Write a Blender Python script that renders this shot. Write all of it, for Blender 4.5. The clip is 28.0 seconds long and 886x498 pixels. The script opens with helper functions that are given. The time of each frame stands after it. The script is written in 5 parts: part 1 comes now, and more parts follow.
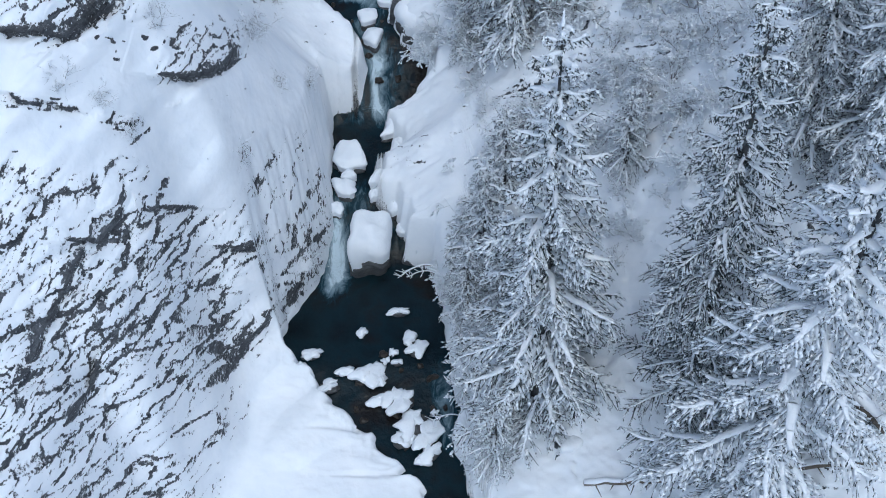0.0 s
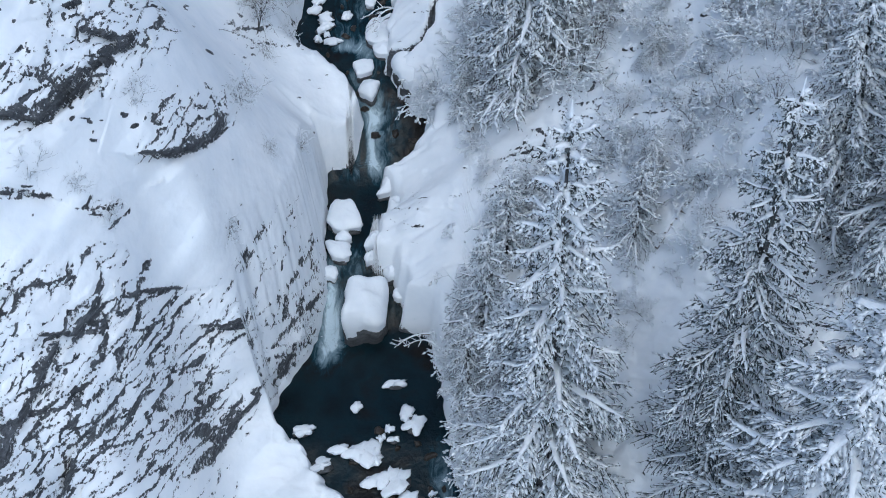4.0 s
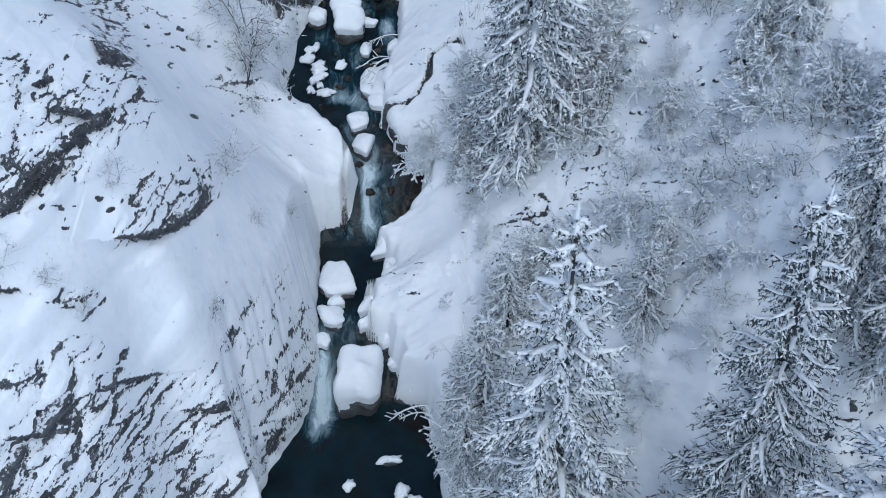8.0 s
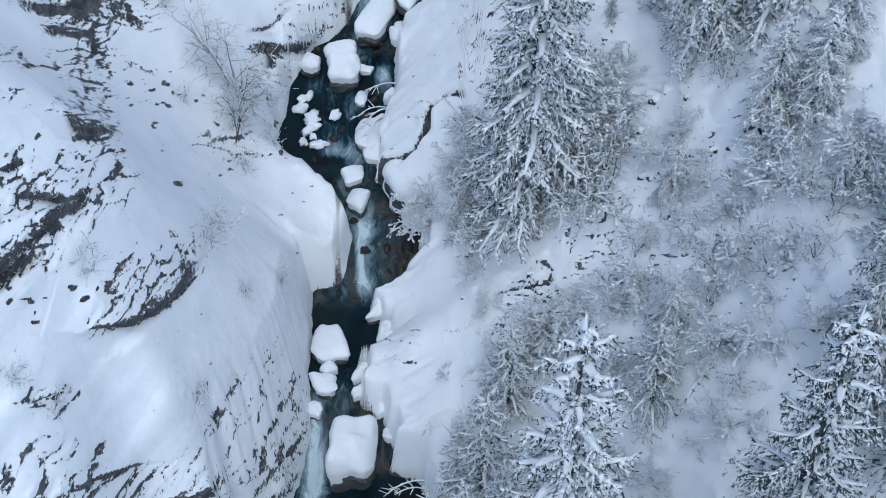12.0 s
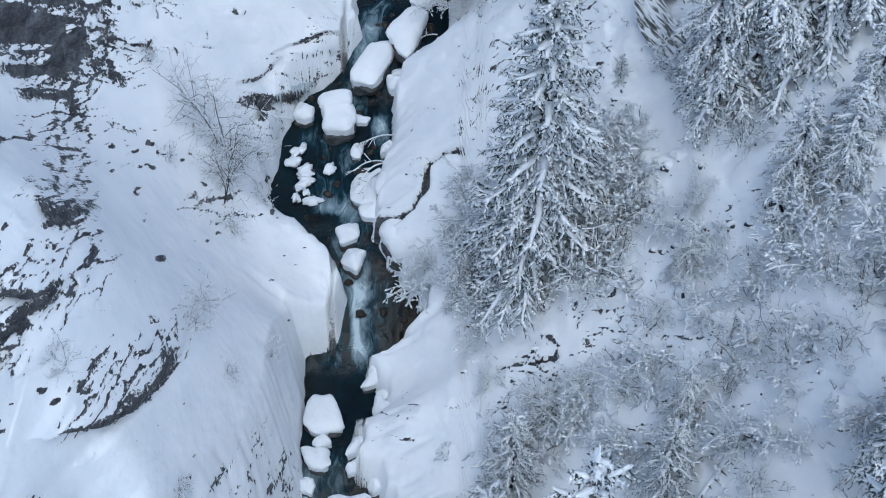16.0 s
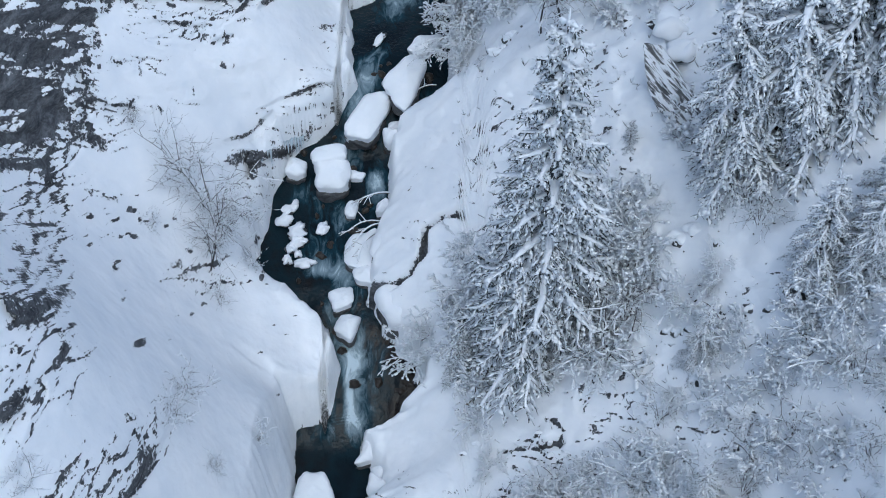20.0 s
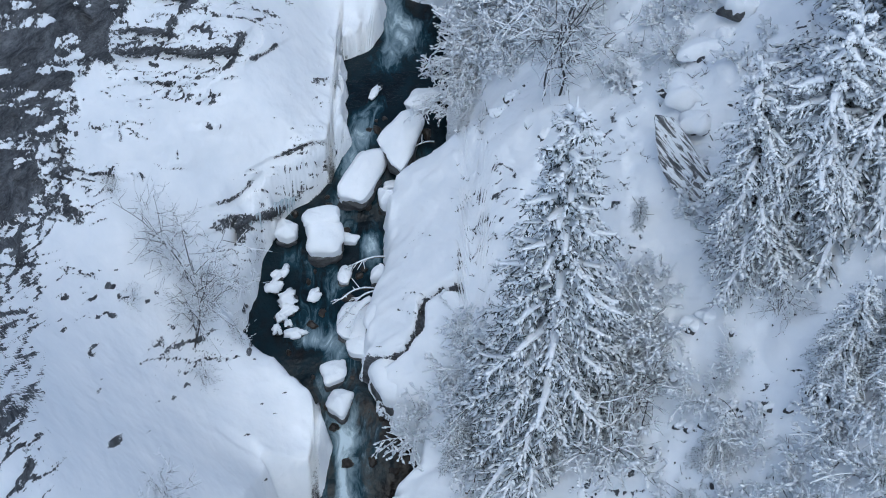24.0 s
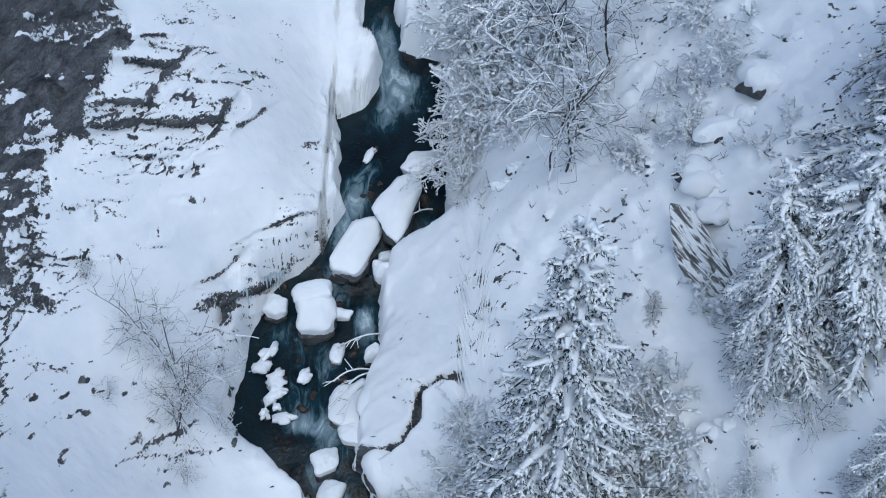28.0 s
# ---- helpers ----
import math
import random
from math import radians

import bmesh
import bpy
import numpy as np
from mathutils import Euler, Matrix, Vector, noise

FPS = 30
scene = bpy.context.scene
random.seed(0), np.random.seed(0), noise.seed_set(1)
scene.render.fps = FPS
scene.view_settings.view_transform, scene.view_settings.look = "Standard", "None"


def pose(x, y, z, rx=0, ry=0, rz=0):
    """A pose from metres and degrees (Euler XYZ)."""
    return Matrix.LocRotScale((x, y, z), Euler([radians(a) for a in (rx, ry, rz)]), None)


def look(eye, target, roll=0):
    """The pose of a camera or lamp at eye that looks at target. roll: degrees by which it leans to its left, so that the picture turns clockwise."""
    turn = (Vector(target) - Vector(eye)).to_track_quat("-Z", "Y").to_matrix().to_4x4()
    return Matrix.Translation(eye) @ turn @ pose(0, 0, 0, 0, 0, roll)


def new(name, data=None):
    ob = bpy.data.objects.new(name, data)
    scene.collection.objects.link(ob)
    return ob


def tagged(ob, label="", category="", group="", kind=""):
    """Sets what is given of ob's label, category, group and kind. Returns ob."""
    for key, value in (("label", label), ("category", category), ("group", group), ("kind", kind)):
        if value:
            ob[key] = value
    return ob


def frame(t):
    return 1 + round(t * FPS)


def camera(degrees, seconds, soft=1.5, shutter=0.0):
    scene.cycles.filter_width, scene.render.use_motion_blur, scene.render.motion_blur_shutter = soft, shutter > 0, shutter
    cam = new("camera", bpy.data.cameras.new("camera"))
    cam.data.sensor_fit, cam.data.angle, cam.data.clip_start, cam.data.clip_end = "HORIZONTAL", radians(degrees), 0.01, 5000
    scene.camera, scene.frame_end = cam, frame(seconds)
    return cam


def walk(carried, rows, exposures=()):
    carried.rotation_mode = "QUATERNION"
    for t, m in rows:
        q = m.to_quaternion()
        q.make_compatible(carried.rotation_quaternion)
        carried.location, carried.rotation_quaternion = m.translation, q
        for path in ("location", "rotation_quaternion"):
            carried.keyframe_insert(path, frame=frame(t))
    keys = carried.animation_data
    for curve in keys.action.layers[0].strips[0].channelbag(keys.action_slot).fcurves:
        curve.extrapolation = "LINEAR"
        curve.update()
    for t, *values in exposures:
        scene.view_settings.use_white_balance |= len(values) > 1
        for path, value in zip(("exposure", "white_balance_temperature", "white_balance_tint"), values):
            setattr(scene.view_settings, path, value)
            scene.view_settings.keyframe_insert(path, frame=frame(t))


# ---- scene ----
cam = camera(38.0, 28.0, 1.0)
METRES, EYE, TILT, LEAN, TURN = 17.6, 37.5, -45.6, 0.0, 0.0
ROWS = [
    (0.0, 0.0000, 0.0000, 0.0000, 0.000, 0.000, -0.00),
    (1.0, 0.0006, 0.0305, 0.0344, -0.006, -0.006, -0.00),
    (2.0, 0.0009, 0.0633, 0.0706, -0.015, -0.009, -0.03),
    (3.0, 0.0011, 0.0981, 0.1085, -0.009, -0.028, -0.04),
    (3.5, 0.0014, 0.1160, 0.1279, -0.006, -0.018, -0.06),
    (5.5, 0.0043, 0.1848, 0.2023, -0.003, -0.052, -0.17),
    (6.0, 0.0049, 0.2014, 0.2197, -0.000, -0.065, -0.18),
    (7.0, 0.0050, 0.2339, 0.2548, -0.012, -0.065, -0.20),
    (8.0, 0.0069, 0.2650, 0.2892, -0.003, -0.074, -0.22),
    (9.0, 0.0073, 0.2956, 0.3222, -0.009, -0.083, -0.26),
    (10.0, 0.0086, 0.3267, 0.3549, -0.003, -0.089, -0.29),
    (11.0, 0.0098, 0.3576, 0.3879, -0.003, -0.095, -0.33),
    (12.0, 0.0108, 0.3894, 0.4205, 0.006, -0.095, -0.35),
    (12.5, 0.0107, 0.4079, 0.4379, -0.003, -0.105, -0.35),
    (14.5, 0.0110, 0.4755, 0.5024, -0.006, -0.095, -0.39),
    (15.0, 0.0105, 0.4914, 0.5181, -0.006, -0.105, -0.41),
    (16.0, 0.0101, 0.5246, 0.5508, -0.009, -0.108, -0.46),
    (17.0, 0.0099, 0.5570, 0.5836, -0.012, -0.111, -0.49),
    (18.0, 0.0106, 0.5905, 0.6159, -0.012, -0.120, -0.51),
    (19.0, 0.0110, 0.6233, 0.6477, -0.012, -0.120, -0.54),
    (20.0, 0.0119, 0.6561, 0.6805, -0.006, -0.117, -0.56),
    (20.5, 0.0121, 0.6730, 0.6978, -0.009, -0.120, -0.57),
    (22.5, 0.0133, 0.7379, 0.7640, 0.003, -0.139, -0.63),
    (23.0, 0.0137, 0.7539, 0.7800, 0.003, -0.145, -0.64),
    (24.0, 0.0147, 0.7876, 0.8137, 0.003, -0.154, -0.66),
    (25.0, 0.0155, 0.8224, 0.8492, 0.003, -0.166, -0.67),
    (26.0, 0.0158, 0.8588, 0.8853, 0.003, -0.179, -0.69),
    (27.0, 0.0157, 0.8961, 0.9214, 0.000, -0.191, -0.71),
    (28.0, 0.0158, 0.9341, 0.9573, 0.006, -0.200, -0.72),
]
walk(cam, [(t, pose(0, 0, EYE, TILT, LEAN, TURN) @ pose(METRES * x, METRES * y, METRES * z, 90 + pitch, roll, yaw)) for t, x, y, z, yaw, pitch, roll in ROWS],
     [(0.0, 0.06, 5600, 1), (28.0, 0.06, 5600, 1)])

# ---- daylight: a thick winter overcast ----
world = bpy.data.worlds.new("overcast")
scene.world = world
world.use_nodes = True
wn, wl = world.node_tree.nodes, world.node_tree.links
wn.clear()
sky = wn.new("ShaderNodeTexSky")
sky.sky_type, sky.sun_disc = "NISHITA", False
sky.sun_elevation, sky.sun_rotation = radians(60), radians(168)
sky.air_density, sky.dust_density, sky.ozone_density = 1.0, 3.0, 1.0
dim = wn.new("ShaderNodeBackground")
dim.inputs["Strength"].default_value = 0.14
wout = wn.new("ShaderNodeOutputWorld")
wl.new(sky.outputs[0], dim.inputs[0])
wl.new(dim.outputs[0], wout.inputs[0])
sun_data = bpy.data.lights.new("sun", "SUN")
sun_data.energy, sun_data.angle, sun_data.color = 0.55, radians(60), (1.0, 0.97, 0.93)
sun = new("sun", sun_data)
sun.matrix_world = look((5, -24, 44), (0, 0, 0))

# ---- the shape of the gorge ----
# Water level along the stream: (y, z).
WATER = np.array([(10, -4), (20, -2.6), (26, -1.5), (29, -0.9), (31, -0.2), (36, -0.1), (37.2, 0.7), (38.6, 1.4), (39.4, 1.65), (42.2, 1.75),
                  (44.2, 3.2), (45.5, 3.9), (47, 4.6), (50, 5.15), (52, 5.8), (54.5, 7.0), (56, 7.55), (60.5, 7.7), (62, 8.4), (66, 10), (90, 20)])
# The stream's left and right edges: (y, x).
EDGE_L = np.array([(10, 0.5), (23, 0.2), (26, -0.7), (28, -2.3), (29.5, -3.8), (31.2, -5.7), (31.9, -6.3), (33, -6.0), (35, -5.0), (37.2, -4.5), (38.5, -4.6),
                   (41.6, -4.75), (42.6, -4.8), (43.1, -3.65), (44.4, -3.4), (45.1, -3.8), (46.0, -4.5), (46.9, -5.9), (47.5, -6.5), (49.5, -6.1), (51, -5.9),
                   (52, -5.5), (53, -4.5), (53.6, -3.7), (55, -3.2), (57.2, -3.3), (59, -3.7), (59.6, -2.7), (61.3, -2.05), (62.8, -2.8), (66, -3.2), (90, -3.5)])
EDGE_R = np.array([(10, 2.2), (24, 1.6), (26, 1.15), (27, 0.85), (27.7, 0.4), (29.2, 0.65), (31, 0.3), (33.5, 0.0), (35.5, -0.3), (36.0, -1.3), (37.5, -1.9),
                   (38.4, -2.6), (39.3, -2.7), (40.2, -1.6), (41.3, -1.95), (42.1, -2.25), (42.5, -1.2), (43.2, -0.7), (44.5, -0.35), (45, -1.5), (46, -2.25), (47, -2.3),
                   (48.8, -2.1), (50.5, -1.7), (52, -1.8), (53.1, -1.3), (53.7, 0.5), (56.7, 0.4), (60.5, 0.7), (61.7, 0.3), (62.1, -1.4), (66, -1.8), (90, -2)])
# Where the left cliff meets the flat snow shelf beside the lower pool: (y, x).
FOOT = np.array([(10, -11.5), (20, -9.8), (25.3, -8.5), (26.2, -8.05), (27.1, -7.55), (28.1, -7.65), (29.7, -7.5), (30.75, -6.95), (31.8, -6.3), (32.4, -5.8), (33.2, -4)])
# Bank height over the water at those edges: (y, left, right).
LIP = np.array([(10, 0.6, 1.2), (26, 0.4, 1.5), (30, 0.4, 1.1), (31.3, 0.8, 0.8), (32.2, 3.6, 1.0), (33.5, 5.0, 1.4), (36, 5.6, 2.6), (38, 4.9, 1.4), (40.5, 4.2, 0.9), (42, 2.6, 0.8),
                (43.5, 1.5, 1.8), (45, 1.2, 1.4), (47, 0.8, 1.3), (50, 0.8, 1.1), (52, 1.4, 1.2), (55, 1.2, 0.8), (59, 0.9, 1.1), (62, 1.3, 1.5), (90, 1.5, 1.5)])
# Snow surface heights of both flanks: a row for each y, a column for each x.
STATIONS = np.array([14, 20, 24, 27, 30, 33, 36, 39, 42, 45, 48, 51, 54, 58, 64, 74], float)
LEFT_X = np.array([-20, -14, -11, -9, -7], float)
LEFT_Z = np.array([
    (11.8, 7.0, 4.0, 1.9, -0.1), (17.0, 11.0, 7.3, 4.5, 1.9), (18.9, 14.0, 9.7, 6.2, 2.7), (20.5, 16.8, 13.3, 9.1, 3.7),
    (22.0, 19.3, 17.3, 13.3, 8.6), (22.1, 20.0, 18.2, 15.8, 11.1), (21.8, 19.3, 17.6, 15.7, 11.1), (21.1, 17.8, 15.1, 12.6, 9.5),
    (20.5, 16.4, 12.8, 10.2, 7.6), (21.0, 15.9, 11.8, 9.0, 6.7), (24.7, 18.4, 12.9, 10.0, 7.6), (31.5, 23.6, 15.1, 11.9, 8.9),
    (33.6, 26.6, 17.3, 14.6, 12.1), (35.1, 27.4, 18.3, 14.9, 12.5), (37.1, 28.3, 19.2, 15.2, 13.3), (40.0, 31.0, 23.0, 20.0, 18.3)])
RIGHT_X = np.array([2.5, 5, 7.5, 10.5, 15, 24], float)
RIGHT_Z = np.array([
    (-1.0, -0.6, 0.2, 1.0, 2.5, 5.2), (0.0, 0.2, 1.0, 2.6, 5.0, 8.9), (0.4, 1.3, 2.5, 4.4, 7.4, 11.6), (1.1, 2.6, 4.2, 6.5, 9.5, 13.4),
    (1.9, 4.1, 6.6, 9.4, 12.0, 15.1), (3.2, 5.9, 9.1, 12.8, 14.3, 16.7), (5.1, 7.2, 10.0, 13.3, 15.9, 18.3), (6.2, 8.1, 10.6, 14.4, 17.0, 19.7)] + [(7.0, 9.3, 11.7, 14.7, 17.8, 20.9), (8.5, 11.1, 13.1, 15.7, 18.6, 21.8), (10.2, 12.9, 15.3, 17.0, 19.5, 22.8), (11.3, 13.3, 15.0, 17.5, 20.2, 23.8),
    (10.9, 13.0, 15.1, 17.6, 20.8, 24.9), (10.7, 13.0, 15.4, 18.2, 21.8, 26.5), (12.8, 15.1, 17.5, 20.1, 23.4, 27.6), (19.8, 21.3, 22.9, 24.4, 26.2, 28.9)])
# Stretches of the left flank where beds of rock break through the snow: x, y, half extents across and up, amount.
# beds of the lower cliff
STEEP_LOW = [(-11.8, 22.0, 1.9, 2.3, 0.8), (-11.4, 23.3, 1.3, 1.3, 0.7), (-10.4, 25.1, 1.3, 2.3, 0.85), (-10.9, 24.0, 1.5, 1.7, 0.75), (-10.5, 23.6, 1.1, 1.9, 0.8), (-10.9, 21.5, 2.6, 2.3, 0.6), (-9.7, 25.4, 1.3, 1.7, 0.6), (-8.4, 29.2, 1.3, 1.3, 0.75), (-8.0, 29.1, 1.1, 1.9, 0.85), (-7.8, 29.6, 1.5, 1.3, 0.95), (-4.9, 34.6, 1.0, 3.2, 0.78), (-8.3, 27.1, 1.1, 1.3, 0.6), (-7.8, 27.6, 0.85, 1.7, 0.55), (-8.8, 24.4, 1.7, 1.7, 0.5), (-10.2, 22.8, 2.6, 1.3, 0.55), (-11.8, 25.0, 1.3, 1.9, 0.6), (-11.2, 26.3, 0.85, 1.3, 0.5)]
# beds along the cliff top and rim
STEEP_HIGH = [(-6.9, 31.4, 0.85, 1.5, 0.6), (-5.5, 33.4, 1.0, 2.2, 0.72), (-11.7, 20.5, 1.7, 1.9, 0.6), (-5.8, 34.0, 1.1, 1.1, 0.4), (-9.1, 24.8, 1.3, 1.7, 0.45)]
# beds that slant at half a right angle
SLANT = [(-9.8, 26.9, 1.7, 0.96, 0.95), (-8.6, 29.0, 1.7, 0.6, 0.8), (-9.0, 26.0, 1.9, 0.85, 0.7), (-8.4, 29.0, 1.9, 0.53, 0.7), (-9.0, 29.0, 0.74, 0.38, 0.8), (-9.2, 29.4, 0.74, 0.43, 0.8), (-10.4, 27.2, 0.64, 0.43, 0.8), (-11.0, 26.9, 0.85, 0.32, 0.6), (-11.3, 29.4, 1.5, 0.85, 1), (-10.0, 30.8, 1.1, 0.64, 0.9)]
# ledges round the bowl
FLAT_LOW = [(-11.5, 27.8, 1.9, 0.3, 0.8), (-11.8, 22.3, 1.1, 0.53, 0.9)]
# ledges of the column beside the bowl
FLAT_BOWL = [(-9.4, 33.0, 1.3, 0.38, 1), (-9.0, 33.0, 1.7, 0.3, 0.95), (-10.0, 31.0, 1.6, 0.51, 1.1), (-10.4, 32.8, 0.85, 0.74, 1), (-8.8, 34.0, 0.53, 1.1, 0.7), (-8.5, 35.3, 0.38, 0.96, 0.7), (-11.6, 39.4, 1.3, 0.64, 0.8), (-9.8, 36.6, 1.3, 0.32, 0.9), (-9.2, 29.6, 1.1, 0.26, 0.7), (-9.3, 28.6, 0.85, 0.43, 0.7), (-9.9, 31.6, 1.3, 0.43, 0.7)]
# ledges of the column higher up
FLAT_SIDE = [(-11.4, 42.9, 0.53, 1.7, 0.85), (-11.6, 45.7, 1.2, 1.2, 0.9), (-9.0, 33.5, 1.2, 1.3, 0.8), (-10.9, 47.2, 0.43, 1.1, 0.7), (-8.4, 35.4, 0.43, 1.1, 0.7), (-9.6, 48.6, 1.3, 0.32, 0.7), (-9.8, 49.6, 0.64, 0.43, 0.6), (-8.3, 50.3, 0.64, 0.43, 0.6), (-7.9, 52.2, 1.3, 0.32, 0.9), (-7.4, 51.9, 0.64, 0.17, 0.7), (-10.2, 46.8, 1.3, 0.32, 0.5), (-11.1, 44.4, 0.85, 0.64, 0.6)]
# beds of the upper flank
FLAT_UP = [(-8.2, 54.9, 1.2, 0.3, 1.1), (-7.3, 55.9, 1.2, 0.26, 1), (-7.8, 54.4, 1.3, 0.3, 1), (-8.9, 52.7, 1.4, 0.34, 1.1), (-8.4, 52.8, 2.3, 0.38, 1.2), (-6.8, 54.4, 1.3, 0.34, 1.2), (-8.6, 52.1, 1.5, 0.3, 1), (-8.8, 51.8, 0.85, 0.17, 1), (-6.1, 56.6, 1.3, 0.55, 0.9), (-7.2, 58.1, 1.1, 0.26, 0.95), (-3.9, 53.6, 1.3, 1.3, 0.7), (-5.9, 51.6, 1.5, 0.43, 0.7), (-9.8, 51.1, 0.47, 1.1, 0.8), (-9.2, 50.7, 0.47, 1.1, 0.7), (-7.4, 53.1, 1.3, 0.34, 0.9), (-7.9, 56.5, 0.85, 0.43, 0.7)]
# ledges over the upper water
FLAT_EDGE = [(-6.1, 50.8, 1.2, 0.47, 1.2), (-4.9, 52.6, 0.96, 0.85, 0.7), (-10.8, 47.8, 0.3, 1.3, 0.9), (-11.1, 46.4, 0.96, 0.3, 0.9), (-9.4, 48.9, 1.5, 0.3, 0.7), (-10.0, 47.8, 0.47, 0.64, 0.7), (-10.2, 43.9, 1.1, 1.5, 0.5), (-6.2, 49.8, 1.3, 0.64, 0.7), (-7.1, 45.4, 1.5, 0.85, 0.7), (-5.4, 60.1, 0.53, 2.1, 0.45), (-4.0, 56.1, 0.85, 1.3, 0.5), (-10.4, 46.8, 0.85, 0.21, 0.8)]

# Overhanging ledges: height of the bare face, how far it stands out, and points (fanned x, rise) along its foot.
LEDGES_LOW = [
    (0.30, 0.60, (-7.00, 31.32), (-6.42, 31.40), (-5.94, 31.60), (-5.77, 31.75), (-5.46, 32.27), (-5.23, 32.86)),
    (0.42, 0.45, (-9.35, 32.75), (-9.17, 33.19), (-8.92, 33.62), (-8.58, 33.81), (-8.57, 34.16), (-8.19, 34.38), (-7.99, 34.68)),
    (0.35, 0.35, (-9.40, 34.62), (-8.58, 34.57)),
    (0.40, 0.35, (-8.81, 36.65), (-8.41, 36.33), (-7.97, 36.55)),
    (0.40, 0.30, (-10.15, 35.16), (-9.86, 35.33)),
    (0.16, 0.20, (-10.77, 30.31), (-9.85, 30.10), (-8.98, 30.02)),
    (0.28, 0.30, (-8.08, 26.30), (-7.46, 26.30), (-7.26, 27.22)),
    (0.20, 0.25, (-6.52, 27.35), (-5.57, 27.42)),
    (0.20, 0.25, (-4.97, 26.12), (-4.05, 26.12))]
LEDGES_MID = [
    (0.30, 0.30, (-8.20, 22.98), (-8.07, 24.53), (-7.76, 25.98)),
    (0.22, 0.30, (-7.21, 21.08), (-6.93, 21.94), (-6.95, 22.78)),
    (0.60, 0.30, (-4.11, 21.81), (-3.84, 22.81), (-3.56, 23.63)),
    (0.50, 0.35, (-11.53, 31.97), (-10.65, 32.05), (-9.71, 32.00), (-9.07, 32.98))]
LEDGES_HIGH = [
    (0.36, 0.35, (-8.09, 46.02), (-7.15, 46.27), (-6.02, 46.33), (-5.22, 46.62), (-5.01, 47.15)),
    (0.22, 0.25, (-7.93, 46.86), (-6.85, 46.93), (-6.80, 47.39)),
    (0.22, 0.25, (-7.86, 48.11), (-6.51, 48.18), (-6.38, 48.72)),
    (0.16, 0.20, (-7.65, 48.84), (-6.99, 49.07)),
    (0.09, 0.15, (-7.21, 45.26), (-6.55, 45.38)),
    (0.13, 0.20, (-3.90, 43.13), (-3.18, 43.64), (-2.86, 43.73)),
    (0.14, 0.20, (-4.64, 46.54), (-4.14, 47.17)),
    (0.45, 0.40, (-4.39, 40.41), (-4.39, 40.93), (-3.63, 41.24), (-3.08, 41.72)),
    (0.08, 0.15, (-4.91, 41.60), (-4.61, 41.77), (-4.29, 42.34)),
    (0.10, 0.15, (-8.73, 42.25), (-8.77, 42.89), (-8.86, 43.34)),
    (0.10, 0.15, (-8.54, 42.52), (-8.09, 42.44)),
    (0.10, 0.15, (-7.80, 42.39), (-7.37, 42.36))]

# Open cracks in the snow beside the bank boulders: points (x, y) along each.
CRACKS = [[(0.8, 47.0), (0.4, 47.2), (0.0, 47.2), (-0.38, 47.1), (-0.46, 46.4), (-0.9, 46.0), (-1.5, 45.95), (-2.2, 46.3)], [(3.2, 38.8), (3.6, 38.7)]]

_table = np.random.RandomState(7).rand(256, 256)


def vnoise(x, y, seed=0):
    """Smooth noise from -1 to 1 on a unit lattice."""
    x, y = np.asarray(x, float) + 37.3 * seed, np.asarray(y, float) + 91.7 * seed
    i, j = np.floor(x).astype(int), np.floor(y).astype(int)
    u, v = x - i, y - j
    u, v = u * u * u * (u * (6 * u - 15) + 10), v * v * v * (v * (6 * v - 15) + 10)
    a, b = _table[i & 255, j & 255], _table[(i + 1) & 255, j & 255]
    c, d = _table[i & 255, (j + 1) & 255], _table[(i + 1) & 255, (j + 1) & 255]
    return 2 * ((a * (1 - u) + b * u) * (1 - v) + (c * (1 - u) + d * u) * v) - 1


def fbm(x, y, octaves=4, seed=0):
    return sum(vnoise(x * 2**k, y * 2**k, seed + k) * 0.5**k for k in range(octaves))


def ease(a, b, v):
    s = np.clip((np.asarray(v, float) - a) / (b - a), 0, 1)
    return s * s * (3 - 2 * s)


_reach = np.arange(-10, 130, 0.05)
_level = np.convolve(np.pad(np.interp(_reach, WATER[:, 0], WATER[:, 1]), 15, mode="edge"), np.hanning(33)[1:-1] / np.hanning(33)[1:-1].sum(), "valid")


def water_z(y):
    return np.interp(y, _reach, _level)


def edges(y):
    wob = 0.3 * ease(31.5, 30.5, y) * vnoise(y * 1.9, 0 * y, 8) + 0.16 * ease(31.5, 30.5, y) * vnoise(y * 4.3, 0 * y, 9) + (1 - 0.75 * ease(31, 33, y) * ease(43.5, 41.5, y)) * 0.15 * vnoise(y * 1.7, 0 * y, 3) + 0.03 * vnoise(y * 4.5, 0 * y, 4)
    wob2 = 0.16 * vnoise(y * 1.6, 0 * y, 5) + (0.1 + 0.14 * ease(34, 36, y) * ease(47, 44, y)) * vnoise(y * 3.0, 0 * y, 6)
    return np.interp(y, *EDGE_L.T) + wob, np.interp(y, *EDGE_R.T) + wob2


def off_water(x, y):
    """Distance outside the water's edge (minus: inside), and whether the near bank is the left one."""
    (el, er), (al, ar), (bl, br) = edges(y), edges(y - 0.1), edges(y + 0.1)
    l = (el - x) / np.sqrt(1 + np.minimum(((bl - al) / 0.2) ** 2, 9))
    r = (x - er) / np.sqrt(1 + np.minimum(((br - ar) / 0.2) ** 2, 9))
    return np.maximum(l, r), x < 0.5 * (el + er)


